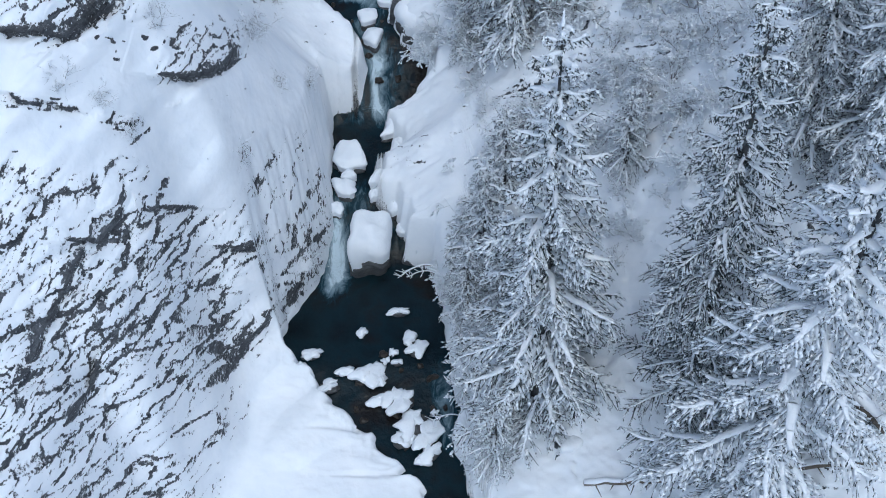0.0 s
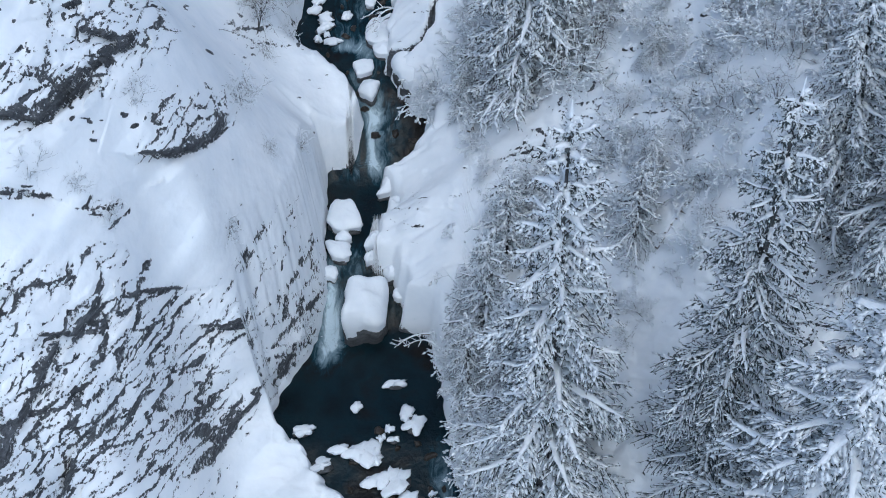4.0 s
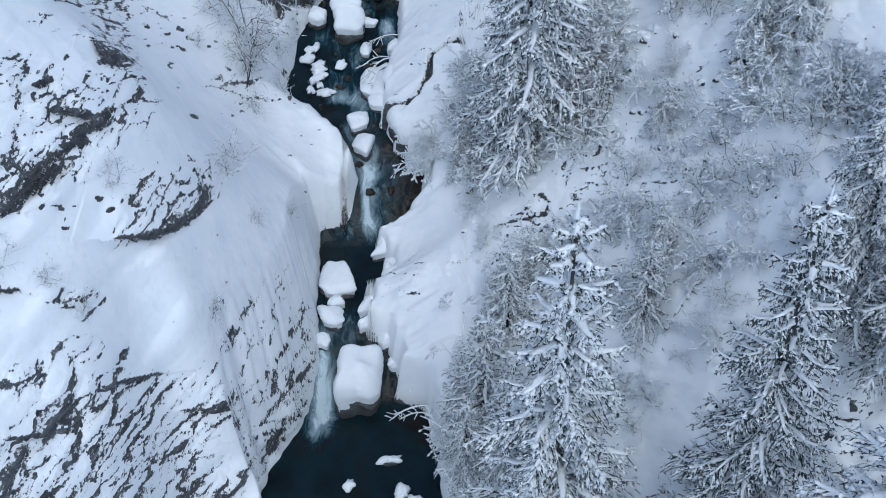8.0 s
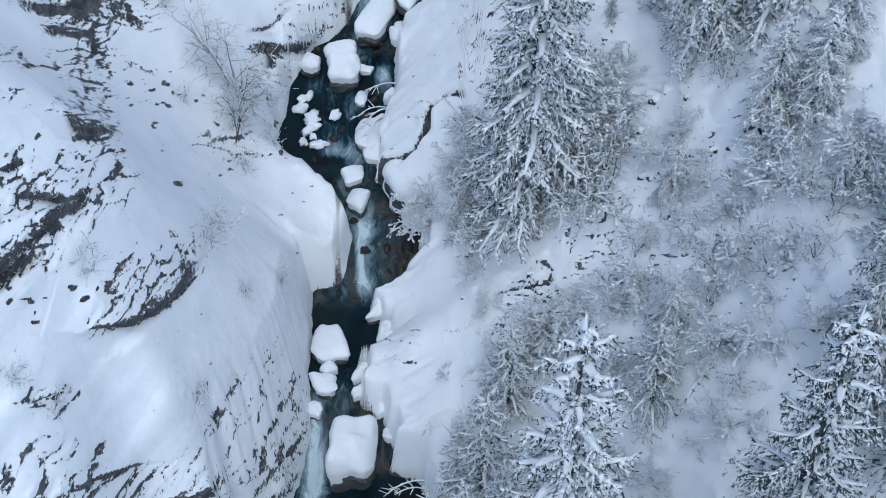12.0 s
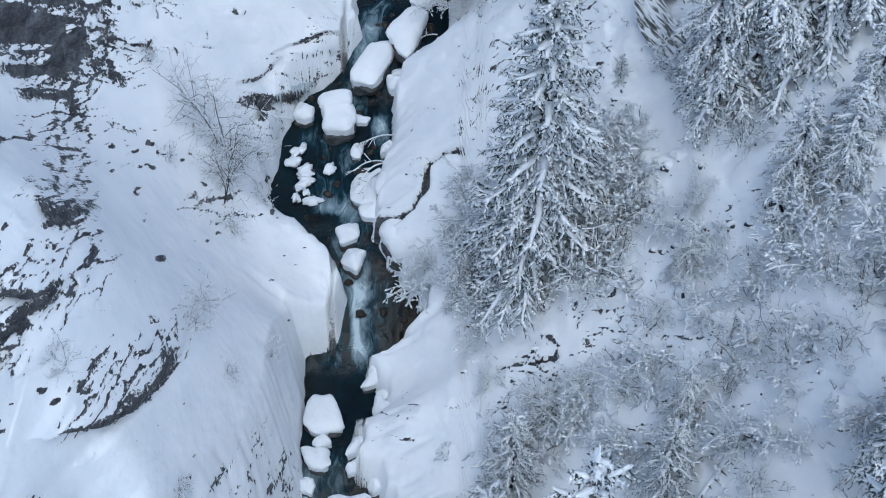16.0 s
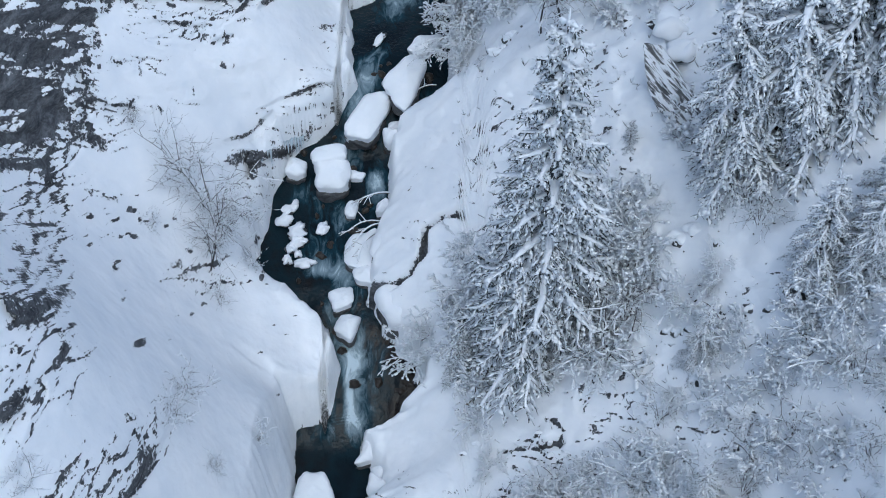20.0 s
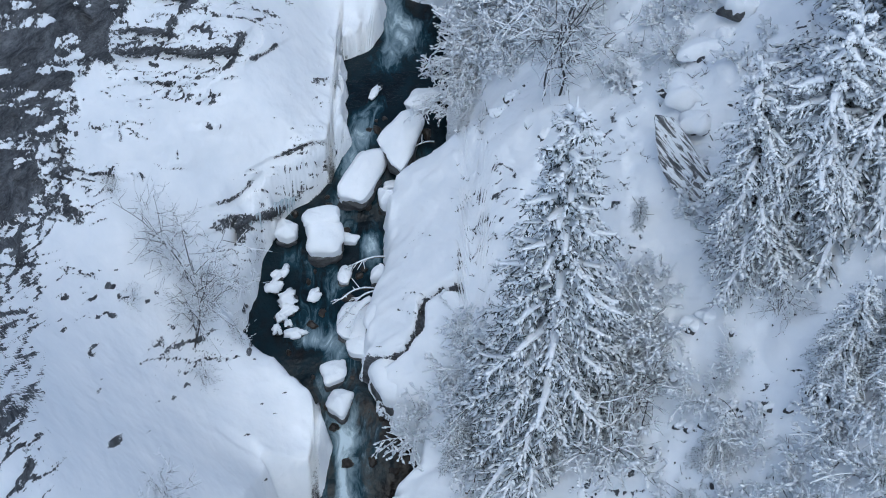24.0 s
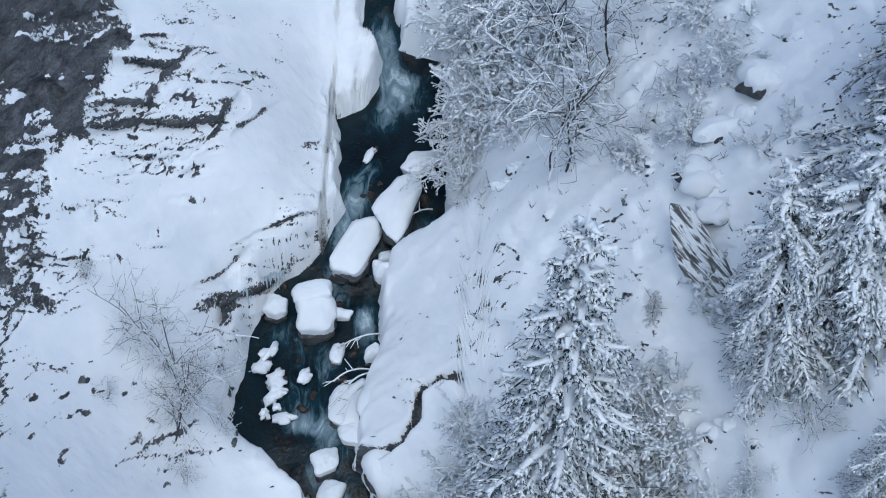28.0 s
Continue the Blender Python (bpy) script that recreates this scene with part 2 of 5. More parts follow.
def spline_rows(y):
    """The two flanks' heights at every y, by cubic curves through the stations."""
    def through_stations(z):
        s, t = STATIONS, np.clip(y, 2, 120)
        slope = np.gradient(z, s, axis=0)
        k = np.clip(np.searchsorted(s, t) - 1, 0, len(s) - 2)
        h = (s[k + 1] - s[k])[:, None]
        f = ((t - s[k])[:, None] / h).clip(-3, 6)
        inside = (2 * f**3 - 3 * f**2 + 1) * z[k] + (f**3 - 2 * f**2 + f) * h * slope[k] + (-2 * f**3 + 3 * f**2) * z[k + 1] + (f**3 - f**2) * h * slope[k + 1]
        beyond = np.where(f < 0, z[k] + f * h * 0.55, z[k + 1] + (f - 1) * h * 0.55)
        return np.where((f < 0) | (f > 1), beyond, inside)
    return through_stations(LEFT_Z), through_stations(RIGHT_Z)


def soften(z, xs, ys, reach):
    """Blurs a height grid by about that many metres (x, then y), on even spacing."""
    for axis, step in ((1, xs[1] - xs[0]), (0, ys[1] - ys[0])):
        r = max(1, int(reach / step))
        w = np.hanning(2 * r + 3)[1:-1]
        w /= w.sum()
        z = np.apply_along_axis(lambda row: np.convolve(np.pad(row, r, mode="edge"), w, "valid"), axis, z)
    return z


def broad_grid():
    """The broad form, on an even grid, as xs, ys and the heights of both flanks, each run on over the water."""
    xs, ys = np.arange(-30, 32, 0.25), np.arange(8, 92, 0.25)
    el, er = np.interp(ys, *EDGE_L.T), np.interp(ys, *EDGE_R.T)
    wz = water_z(ys)
    ll, lr = np.interp(ys, LIP[:, 0], LIP[:, 1]), np.interp(ys, LIP[:, 0], LIP[:, 2])
    left, right = spline_rows(ys)
    zl, zr = np.empty((len(ys), len(xs))), np.empty((len(ys), len(xs)))
    foot = np.interp(ys, *FOOT.T)
    for n in range(len(ys)):
        lip = wz[n] + ll[n]
        f = min(foot[n], el[n])
        own = LEFT_X < f - 0.3
        if f < el[n] - 0.3:
            px, pz = np.r_[f, el[n], el[n] + 2], np.r_[lip - 0.1, lip, lip - 0.3]
        else:
            px, pz = np.r_[el[n], el[n] + 2], np.r_[lip, lip - 0.6]
        zl[n] = np.interp(xs, np.r_[-60, LEFT_X[own], px], np.r_[left[n, 0] + 26, left[n, own], pz])
        zr[n] = np.interp(xs, np.r_[er[n] - 2, er[n], RIGHT_X, 60], np.r_[wz[n] + lr[n] - 0.4, wz[n] + lr[n], right[n], right[n, -1] + 14])
    return xs, ys, soften(zl, xs, ys, 0.8), soften(zr, xs, ys, 0.7)


BROAD_X, BROAD_Y, BROAD_L, BROAD_R = broad_grid()


def broad(x, y):
    i = np.clip((x - BROAD_X[0]) / 0.25, 1, len(BROAD_X) - 3.001)
    j = np.clip((y - BROAD_Y[0]) / 0.25, 1, len(BROAD_Y) - 3.001)
    a, b = i.astype(int), j.astype(int)
    u, v = i - a, j - b
    el, er = edges(y)
    left = x < 0.5 * (el + er)

    def weights(f):
        return (1 - f) ** 3 / 6, (3 * f**3 - 6 * f**2 + 4) / 6, (-3 * f**3 + 3 * f**2 + 3 * f + 1) / 6, f**3 / 6

    wu, wv = weights(u), weights(v)

    def read(z):
        return sum(wv[q] * sum(wu[p] * z[b + q - 1, a + p - 1] for p in range(4)) for q in range(4))

    inside = np.where(left, read(BROAD_L), read(BROAD_R))
    return inside + 0.5 * np.maximum(np.abs(x) - 30, 0) + 0.5 * np.maximum(y - 91, 0) - 0.1 * np.maximum(8 - y, 0)


def rise(x, y):
    """A measure up the flanks that grows with height as much as with y, so that marks keep their size on steep faces."""
    return 0.71 * y + 0.70 * broad(x, y)


def fan(x, z):
    """Sideways place on the flanks, narrowed with depth below the rim, so that marks keep their size on walls that run along the gorge."""
    return x * 20.0 / (37.5 - np.minimum(z, 30.0))


def showing(x, y, s, patches):
    """How much rock shows, from stretches given by place, half extents and amount."""
    share = np.zeros_like(x)
    at = rise(*np.array([p[:2] for p in patches], float).T)
    for (px, py, rx, rs, much), ps in zip(patches, at):
        d2 = ((x - px) / rx) ** 2 + ((s - ps) / rs) ** 2 + ((y - py) / (1.5 * rs + 0.6)) ** 2 * (y > py)
        share = np.maximum(share, much * np.exp(-(d2**1.7)))
    return share


def cell_noise(i, j, seed):
    return _table[(i * 7 + 31 * seed) & 255, (j * 5 + 17 * seed) & 255]


def plates(x, s, tilt, size, aspect, share, seed, lean=0.55):
    """Broken plates of rock, long along tilt degrees, each with snow on its back: how far they stand out, and how bare the gaps below them are."""
    c, k = math.cos(radians(tilt)), math.sin(radians(tilt))
    u, v = c * x + k * s, c * s - k * x
    u = u + 0.35 * fbm(x * 0.5, s * 0.5, 2, seed) + 0.08 * fbm(x * 3.1, s * 3.1, 2, seed + 2)
    v = v + 0.30 * fbm(x * 0.5, s * 0.5, 2, seed + 4) + 0.09 * fbm(x * 2.7, s * 2.7, 3, seed + 6)
    a, b = u / (size * aspect), v / size
    i, j = np.floor(a).astype(int), np.floor(b).astype(int)
    d1, d2 = np.full(x.shape, 9.0), np.full(x.shape, 9.0)
    h1, h2 = np.zeros(x.shape), np.zeros(x.shape)
    for di in (-1, 0, 1):
        for dj in (-1, 0, 1):
            ci, cj = i + di, j + dj
            pa, pb = ci + 0.1 + 0.8 * cell_noise(ci, cj, seed), cj + 0.1 + 0.8 * cell_noise(ci, cj, seed + 1)
            d = np.hypot(a - pa, b - pb)
            h = 1.1 * cell_noise(ci, cj, seed + 2) - lean * (b - pb) + 0.25 * (a - pa) * (cell_noise(ci, cj, seed + 3) - 0.5)
            first, second = d < d1, (d >= d1) & (d < d2)
            d2, h2 = np.where(first, d1, np.where(second, d, d2)), np.where(first, h1, np.where(second, h, h2))
            d1, h1 = np.where(first, d, d1), np.where(first, h, h1)
    edge = 0.5 * (d2 - d1) * size
    wide = size * (0.34 * (h2 - h1) + 0.42 * (share - 0.75)) * ease(0.08, 0.35, share)
    soft = 0.5 + 0.5 * ease(0, 0.07, edge)
    return size * 0.55 * (h1 * soft + h2 * (1 - soft) - 0.55), ease(0.06, 0.25, share) * np.clip(0.45 + (wide - edge) / 0.14, 0, 0.8) * (wide > 0)


def ledges(x, s, lines, seed):
    """Overhanging ledges along the given lines: how far the rock stands out, and where its face is bare, with its
    shadowed foot painted as rock.
    """
    out, bare = np.zeros_like(x), np.zeros_like(x)
    rag = fbm(x * 1.7, s * 1.7, 4, seed)
    for high, deep, *line in lines:
        for (ax, az), (bx, bz) in zip(line, line[1:]):
            near = (np.abs(x - 0.5 * (ax + bx)) < 0.5 * abs(bx - ax) + 1.1) & (np.abs(s - 0.5 * (az + bz)) < 0.5 * abs(bz - az) + 1.3)
            px, ps, dx, ds = x[near] - ax + 0.1 * rag[near], s[near] - az + 0.12 * rag[near], bx - ax, bz - az
            k = np.clip((px * dx + ps * ds) / (dx * dx + ds * ds), 0, 1)
            far = np.hypot(px - k * dx, ps - k * ds) * np.where(dx * ps - ds * px > 0, 1, -1) * (1 if dx > 0 else -1)
            tall = high * (0.62 + 0.5 * rag[near])
            show = np.clip(0.5 + np.minimum(far + 0.03, tall - far) / 0.14, 0, 1)
            # the foot's solid rock colour also paints in the shadow under the overhang
            bare[near] = np.maximum(bare[near], show * np.where(far < 0.1, 0.95, 0.66))
            step = np.where(far < 0, -deep * np.exp(far / 0.28), 0.5 * deep * np.exp(-far / 0.7))
            out[near] = np.where(np.abs(step) > np.abs(out[near]), step, out[near])
    return out, bare


def crags(x, y, z):
    """The left flank's rock: how far it stands out towards the downstream sky, and where it is bare."""
    s, up, w = 0.71 * y + 0.7 * z, rise(x, y), fan(x, z)
    patchy = fbm(w * 0.35, s * 0.35, 3, 91)
    lower = ease(28.6, 26.6, s + 0.35 * (x + 9) + 0.8 * patchy) * ease(37, 35, y)
    lower = lower * np.where(y < 32.5, ease(0.1, -0.35, x - np.interp(y, *FOOT.T)), 1)
    rim = ease(30.5, 29.0, s) * ease(-7.6, -6.2, x) * ease(39.5, 37, y) * ease(31.5, 32.5, y)
    steep = np.maximum(0.74 * showing(x, y, up, STEEP_LOW + STEEP_HIGH), np.maximum(lower, 0.9 * rim) * (0.56 + 0.4 * patchy) * (1 - 0.3 * ease(23.5, 21, s)))
    slant = np.maximum(0.7 * showing(x, y, up, SLANT), 0.4 * lower)
    stair = np.interp(s, [35.5, 36.5, 38, 40, 42], [-7.7, -8.2, -8.7, -9.0, -9.2])
    stair = 0.72 * np.exp(-(((w - stair) / 0.7) ** 4)) * ease(35.4, 36.4, s) * ease(44.0, 42.5, s)
    column = np.maximum(0.58 * showing(x, y, up, FLAT_BOWL + FLAT_SIDE), stair)
    flat = np.maximum(0.55 * showing(x, y, up, FLAT_LOW + FLAT_UP + FLAT_EDGE), 0.4 * ease(48, 51, y) * ease(-0.1, 0.5, patchy))
    hollow = 0.84 * np.exp(-(((w + 6.15) / 1.1) ** 4) - ((s - 32.6 - 0.5 * (w + 6.15)) / 1.1) ** 4)
    out, bare = np.zeros_like(x), np.zeros_like(x)
    for tilt, size, aspect, share, seed in ((64, 0.42, 3.0, steep, 201), (72, 0.17, 3.8, 0.92 * steep, 211), (46, 0.36, 2.2, slant, 231), (12, 0.34, 3.0, flat, 261), (8, 0.16, 3.4, 0.9 * flat, 271),
                                            (18, 0.34, 1.8, column, 291), (86, 0.3, 2.4, column, 321), (76, 0.2, 4.0, hollow, 341)):
        o, b = plates(w, s, tilt, size, aspect, share, seed)
        out, bare = out + o * ease(0.05, 0.5, share), np.maximum(bare, b)
    for lines, seed in ((LEDGES_LOW, 361), (LEDGES_MID, 365), (LEDGES_HIGH, 369)):
        o, b = ledges(w, s, lines, seed)
        out, bare = out + o, np.maximum(bare, b)
    # lone stones that break the snow
    speck = vnoise(w * 3.4, s * 3.8, 381) + 0.5 * vnoise(w * 7.5, s * 8.5, 383) + 0.55 * patchy
    bare = np.maximum(bare, 0.8 * ease(1.05, 1.3, speck))
    # soft folds of the snow over hidden plates
    u, v = 0.41 * w + 0.91 * s, 0.91 * w - 0.41 * s
    fold = fbm(u * 0.45, v * 1.0, 2, 95)
    out = out + 0.2 * ease(38, 35, y) * (fold + 0.5 * np.abs(fold)) + 0.1 * ease(35, 38, y) * fbm(w * 0.8, s * 1.1, 2, 97) + 0.035 * fbm(w * 1.9, s * 2.1, 2, 99)
    return out, bare


def land(x, y, full=False):
    """Height of the snow or rock surface, with its ledges, strata, lumps and the stream bed cut in. full: also where rock is laid bare."""
    x, y = np.asarray(x, float), np.asarray(y, float)
    z = broad(x, y)
    rock = np.zeros_like(z)
    el, er = edges(y)
    off, left = off_water(x, y)
    for line in CRACKS:
        for (ax, ay), (bx, by) in zip(line, line[1:]):
            near = (np.abs(x - 0.5 * (ax + bx)) < 1.4) & (np.abs(y - 0.5 * (ay + by)) < 1.4)
            px, py, dx, dy = x[near] - ax, y[near] - ay, bx - ax, by - ay
            k = np.clip((px * dx + py * dy) / (dx * dx + dy * dy), 0, 1)
            far = np.hypot(px - k * dx, py - k * dy) + 0.05 * vnoise(x[near] * 4, y[near] * 4, 47)
            z[near] -= 0.5 * ease(0.17, 0.05, far)
            rock[near] = np.maximum(rock[near], ease(0.15, 0.08, far))
    # drifts and lumps
    calm = 1 - 0.85 * ease(0.3, 1.2, off) * (left | (x < er + 3.0))
    z = z + calm * (0.22 * fbm(x * 0.33, y * 0.33, 3, 51) + 0.05 * fbm(x * 1.5, y * 1.5, 3, 55))
    tufts = (x > er + 1.2) * ease(0.15, 0.6, vnoise(x * 0.25, y * 0.25, 57))
    z = z + tufts * 0.2 * np.maximum(fbm(x * 1.1, y * 1.1, 2, 58), 0)
    # snow pillows along the water and the bed
    pillow = np.exp(-np.maximum(off, 0) / 0.45)
    lump = 0.2 * (1 - np.abs(vnoise(x * 1.1, y * 1.1, 61)) * 2)
    lump = lump + 0.09 * (1 - np.abs(vnoise(x * 2.7, y * 2.7, 62)) * 2)
    z = z + pillow * (lump - 0.42 * np.exp(-np.maximum(off, 0) / 0.16))
    bed = water_z(y) - 0.5 - 0.2 * fbm(x * 1.2, y * 1.2, 3, 63)
    tall = left * np.maximum(np.interp(y, LIP[:, 0], LIP[:, 1]) - 1.2, 0)
    cut = ease(0.2 + 0.14 * tall, -0.24, off)
    z = z * (1 - cut) + np.minimum(bed, z) * cut
    return (z, rock) if full else z

# ---- materials ----
def material(name):
    m = bpy.data.materials.new(name)
    m.use_nodes = True
    t = m.node_tree
    return m, t, t.nodes["Principled BSDF"]


def node(t, kind, **values):
    n = t.nodes.new(kind)
    for key, value in values.items():
        n.inputs[key].default_value = value
    return n


def noise_node(t, scale, detail=4.0, rough=0.6, where=None, distortion=0.0):
    n = node(t, "ShaderNodeTexNoise", Scale=scale, Detail=detail, Roughness=rough, Distortion=distortion)
    t.links.new(where or coords(t), n.inputs["Vector"])
    return n.outputs["Fac"]


def coords(t):
    for n in t.nodes:
        if n.bl_idname == "ShaderNodeTexCoord":
            return n.outputs["Object"]
    return t.nodes.new("ShaderNodeTexCoord").outputs["Object"]


def stretched(t, scale, turn=(0, 0, 0)):
    n = node(t, "ShaderNodeMapping", Scale=scale, Rotation=turn)
    t.links.new(coords(t), n.inputs["Vector"])
    return n.outputs[0]


def ramp(t, fac, *stops):
    n = t.nodes.new("ShaderNodeValToRGB")
    e = n.color_ramp.elements
    while len(e) < len(stops):
        e.new(0.5)
    for k, (at, c) in enumerate(stops):
        e[k].position, e[k].color = at, (*((c,) * 3 if isinstance(c, (int, float)) else c), 1)
    t.links.new(fac, n.inputs[0])
    return n.outputs[0]


def blend(t, fac, a, b, mode="MIX"):
    n = t.nodes.new("ShaderNodeMix")
    n.data_type, n.blend_type = "RGBA", mode
    for socket, value in ((n.inputs[0], fac), (n.inputs[6], a), (n.inputs[7], b)):
        if isinstance(value, bpy.types.NodeSocket):
            t.links.new(value, socket)
        elif isinstance(value, (int, float)):
            socket.default_value = value if socket == n.inputs[0] else (value, value, value, 1)
        else:
            socket.default_value = (*value, 1)
    return n.outputs[2]


def maths(t, how, a, b=0.0):
    n = t.nodes.new("ShaderNodeMath")
    n.operation = how
    for socket, value in zip(n.inputs, (a, b)):
        if isinstance(value, bpy.types.NodeSocket):
            t.links.new(value, socket)
        else:
            socket.default_value = value
    return n.outputs[0]


def bumped(t, shader, height, strength, distance):
    n = node(t, "ShaderNodeBump", Strength=strength, Distance=distance)
    t.links.new(height, n.inputs["Height"])
    t.links.new(n.outputs[0], shader.inputs["Normal"])


def snow_colour(t):
    return ramp(t, noise_node(t, 0.7, 5, 0.6), (0.3, (0.78, 0.82, 0.87)), (0.7, (0.88, 0.9, 0.93)))


def rock_colour(t, low=(0.024, 0.027, 0.033), high=(0.19, 0.2, 0.22)):
    streak = noise_node(t, 1.0, 6, 0.68, stretched(t, (1.2, 1.2, 4.0), (0.5, 0.35, 0.2)), 0.6)
    fleck = noise_node(t, 9.0, 5, 0.7, stretched(t, (1.0, 1.0, 2.6), (0.5, 0.35, 0.2)))
    streak = maths(t, "ADD", maths(t, "MULTIPLY", streak, 0.6), maths(t, "MULTIPLY", fleck, 0.4))
    grain = ramp(t, streak, (0.36, low), (0.5, tuple(0.45 * (a + b) for a, b in zip(low, high))), (0.62, high))
    rust = ramp(t, noise_node(t, 0.5, 3, 0.5), (0.52, 0.0), (0.72, 0.3))
    return blend(t, rust, grain, (0.085, 0.08, 0.075))


def make_ground():
    m, t, p = material("snow_over_rock")
    bare = node(t, "ShaderNodeAttribute")
    bare.attribute_name = "bare"
    fine = noise_node(t, 7.0, 7, 0.75)
    beds = []
    for way in ((-0.4, -0.68, -0.62), (0.95, 0.2, 0.2)):
        along = node(t, "ShaderNodeMapping", Scale=(0.1, 0.1, 0.9), Rotation=Vector(way).to_track_quat("Z", "Y").to_euler())
        along.vector_type = "TEXTURE"
        t.links.new(coords(t), along.inputs["Vector"])
        beds.append(noise_node(t, 1.0, 5, 0.65, along.outputs[0], 0.5))
    axes = t.nodes.new("ShaderNodeSeparateXYZ")
    t.links.new(coords(t), axes.inputs[0])
    bed = blend(t, ramp(t, maths(t, "MULTIPLY", axes.outputs[1], 0.01), (0.42, 0.0), (0.48, 1.0)), *beds)
    edge = maths(t, "ADD", bare.outputs["Fac"], maths(t, "MULTIPLY", maths(t, "SUBTRACT", fine, 0.5), 1.9))
    edge = maths(t, "ADD", edge, maths(t, "MULTIPLY", maths(t, "SUBTRACT", bed, 0.5), 1.1))
    mask = ramp(t, edge, (0.46, 0.0), (0.54, 1.0))
    t.links.new(blend(t, mask, snow_colour(t), rock_colour(t)), p.inputs["Base Color"])
    t.links.new(ramp(t, mask, (0, 0.75), (1, 0.85)), p.inputs["Roughness"])
    p.inputs["Specular IOR Level"].default_value = 0.25
    relief = maths(t, "ADD", maths(t, "MULTIPLY", noise_node(t, 2.4, 3, 0.5), 0.3), maths(t, "MULTIPLY", maths(t, "MULTIPLY", noise_node(t, 6.0, 6, 0.75), mask), 1.2))
    relief = maths(t, "ADD", relief, maths(t, "MULTIPLY", noise_node(t, 1.1, 2, 0.5), 0.5))
    bumped(t, p, relief, 0.8, 0.15)
    return m


def make_snow(name="fresh_snow"):
    m, t, p = material(name)
    t.links.new(snow_colour(t), p.inputs["Base Color"])
    p.inputs["Roughness"].default_value, p.inputs["Specular IOR Level"].default_value = 0.75, 0.25
    bumped(t, p, noise_node(t, 6.0, 5, 0.65), 0.4, 0.06)
    return m


def make_rock(name="wet_grey_rock", low=(0.018, 0.02, 0.024), high=(0.12, 0.125, 0.13)):
    m, t, p = material(name)
    t.links.new(rock_colour(t, low, high), p.inputs["Base Color"])
    p.inputs["Roughness"].default_value = 0.7
    bumped(t, p, noise_node(t, 5.0, 7, 0.72), 0.8, 0.1)
    return m


def make_streaked():
    """Grey rock with thin snow caught along its beds."""
    m, t, p = material("snow_streaked_rock")
    along = node(t, "ShaderNodeMapping", Scale=(0.09, 0.09, 0.7), Rotation=Vector((0.72, -0.67, -0.52)).to_track_quat("Z", "Y").to_euler())
    along.vector_type = "TEXTURE"
    t.links.new(coords(t), along.inputs["Vector"])
    bed = noise_node(t, 1.0, 5, 0.65, along.outputs[0], 0.5)
    t.links.new(blend(t, ramp(t, bed, (0.46, 0.0), (0.53, 1.0)), rock_colour(t, (0.03, 0.033, 0.038), (0.21, 0.215, 0.225)), snow_colour(t)), p.inputs["Base Color"])
    p.inputs["Roughness"].default_value = 0.8
    bumped(t, p, bed, 0.8, 0.08)
    return m


def make_water():
    m, t, p = material("stream_water")
    foam = node(t, "ShaderNodeAttribute")
    foam.attribute_name = "foam"
    run = noise_node(t, 1.0, 6, 0.65, stretched(t, (2.2, 0.9, 0.9)), 1.6)
    edge = maths(t, "ADD", foam.outputs["Fac"], maths(t, "MULTIPLY", maths(t, "SUBTRACT", run, 0.5), 1.5))
    mask = ramp(t, edge, (0.3, 0.0), (0.75, 0.35), (1.2, 1.0))
    deep = ramp(t, noise_node(t, 0.45, 4, 0.6), (0.35, (0.004, 0.008, 0.011)), (0.52, (0.006, 0.017, 0.023)), (0.66, (0.009, 0.008, 0.008)))
    teal = ramp(t, edge, (0.08, 0.0), (0.6, 1.0))
    deep = blend(t, teal, deep, (0.016, 0.06, 0.088))
    t.links.new(blend(t, mask, deep, (0.5, 0.6, 0.66)), p.inputs["Base Color"])
    t.links.new(ramp(t, mask, (0, 0.12), (0.6, 0.6)), p.inputs["Roughness"])
    p.inputs["IOR"].default_value = 1.33
    p.inputs["Specular IOR Level"].default_value = 0.35
    bumped(t, p, maths(t, "ADD", run, noise_node(t, 7.0, 3, 0.5)), 0.35, 0.08)
    return m


def make_plain(name, low, high, scale, rough=0.85, bump=0.5):
    m, t, p = material(name)
    t.links.new(ramp(t, noise_node(t, scale, 5, 0.65), (0.3, low), (0.7, high)), p.inputs["Base Color"])
    p.inputs["Roughness"].default_value, p.inputs["Specular IOR Level"].default_value = rough, 0.25
    bumped(t, p, noise_node(t, scale * 4, 4, 0.6), bump, 0.02)
    return m


GROUND, FRESH, ROCK, STREAM, STREAKED = make_ground(), make_snow(), make_rock(), make_water(), make_streaked()
WET = make_plain("wet_brown_stone", (0.014, 0.013, 0.012), (0.06, 0.05, 0.042), 4.0, 0.3, 0.6)
NEEDLES = make_plain("spruce_needles", (0.024, 0.034, 0.038), (0.11, 0.13, 0.138), 3.0)
RIME = make_plain("rimed_needles", (0.12, 0.14, 0.15), (0.42, 0.45, 0.48), 2.2)
BARK = make_plain("dark_bark", (0.034, 0.034, 0.036), (0.1, 0.1, 0.102), 6.0)
TWIG = make_plain("bare_twigs", (0.07, 0.07, 0.07), (0.4, 0.41, 0.42), 5.0)
ICE = make_plain("blue_ice", (0.45, 0.55, 0.62), (0.7, 0.77, 0.82), 3.0, 0.25, 0.3)
WOOD = make_plain("weathered_wood", (0.09, 0.075, 0.06), (0.22, 0.19, 0.16), 5.0)


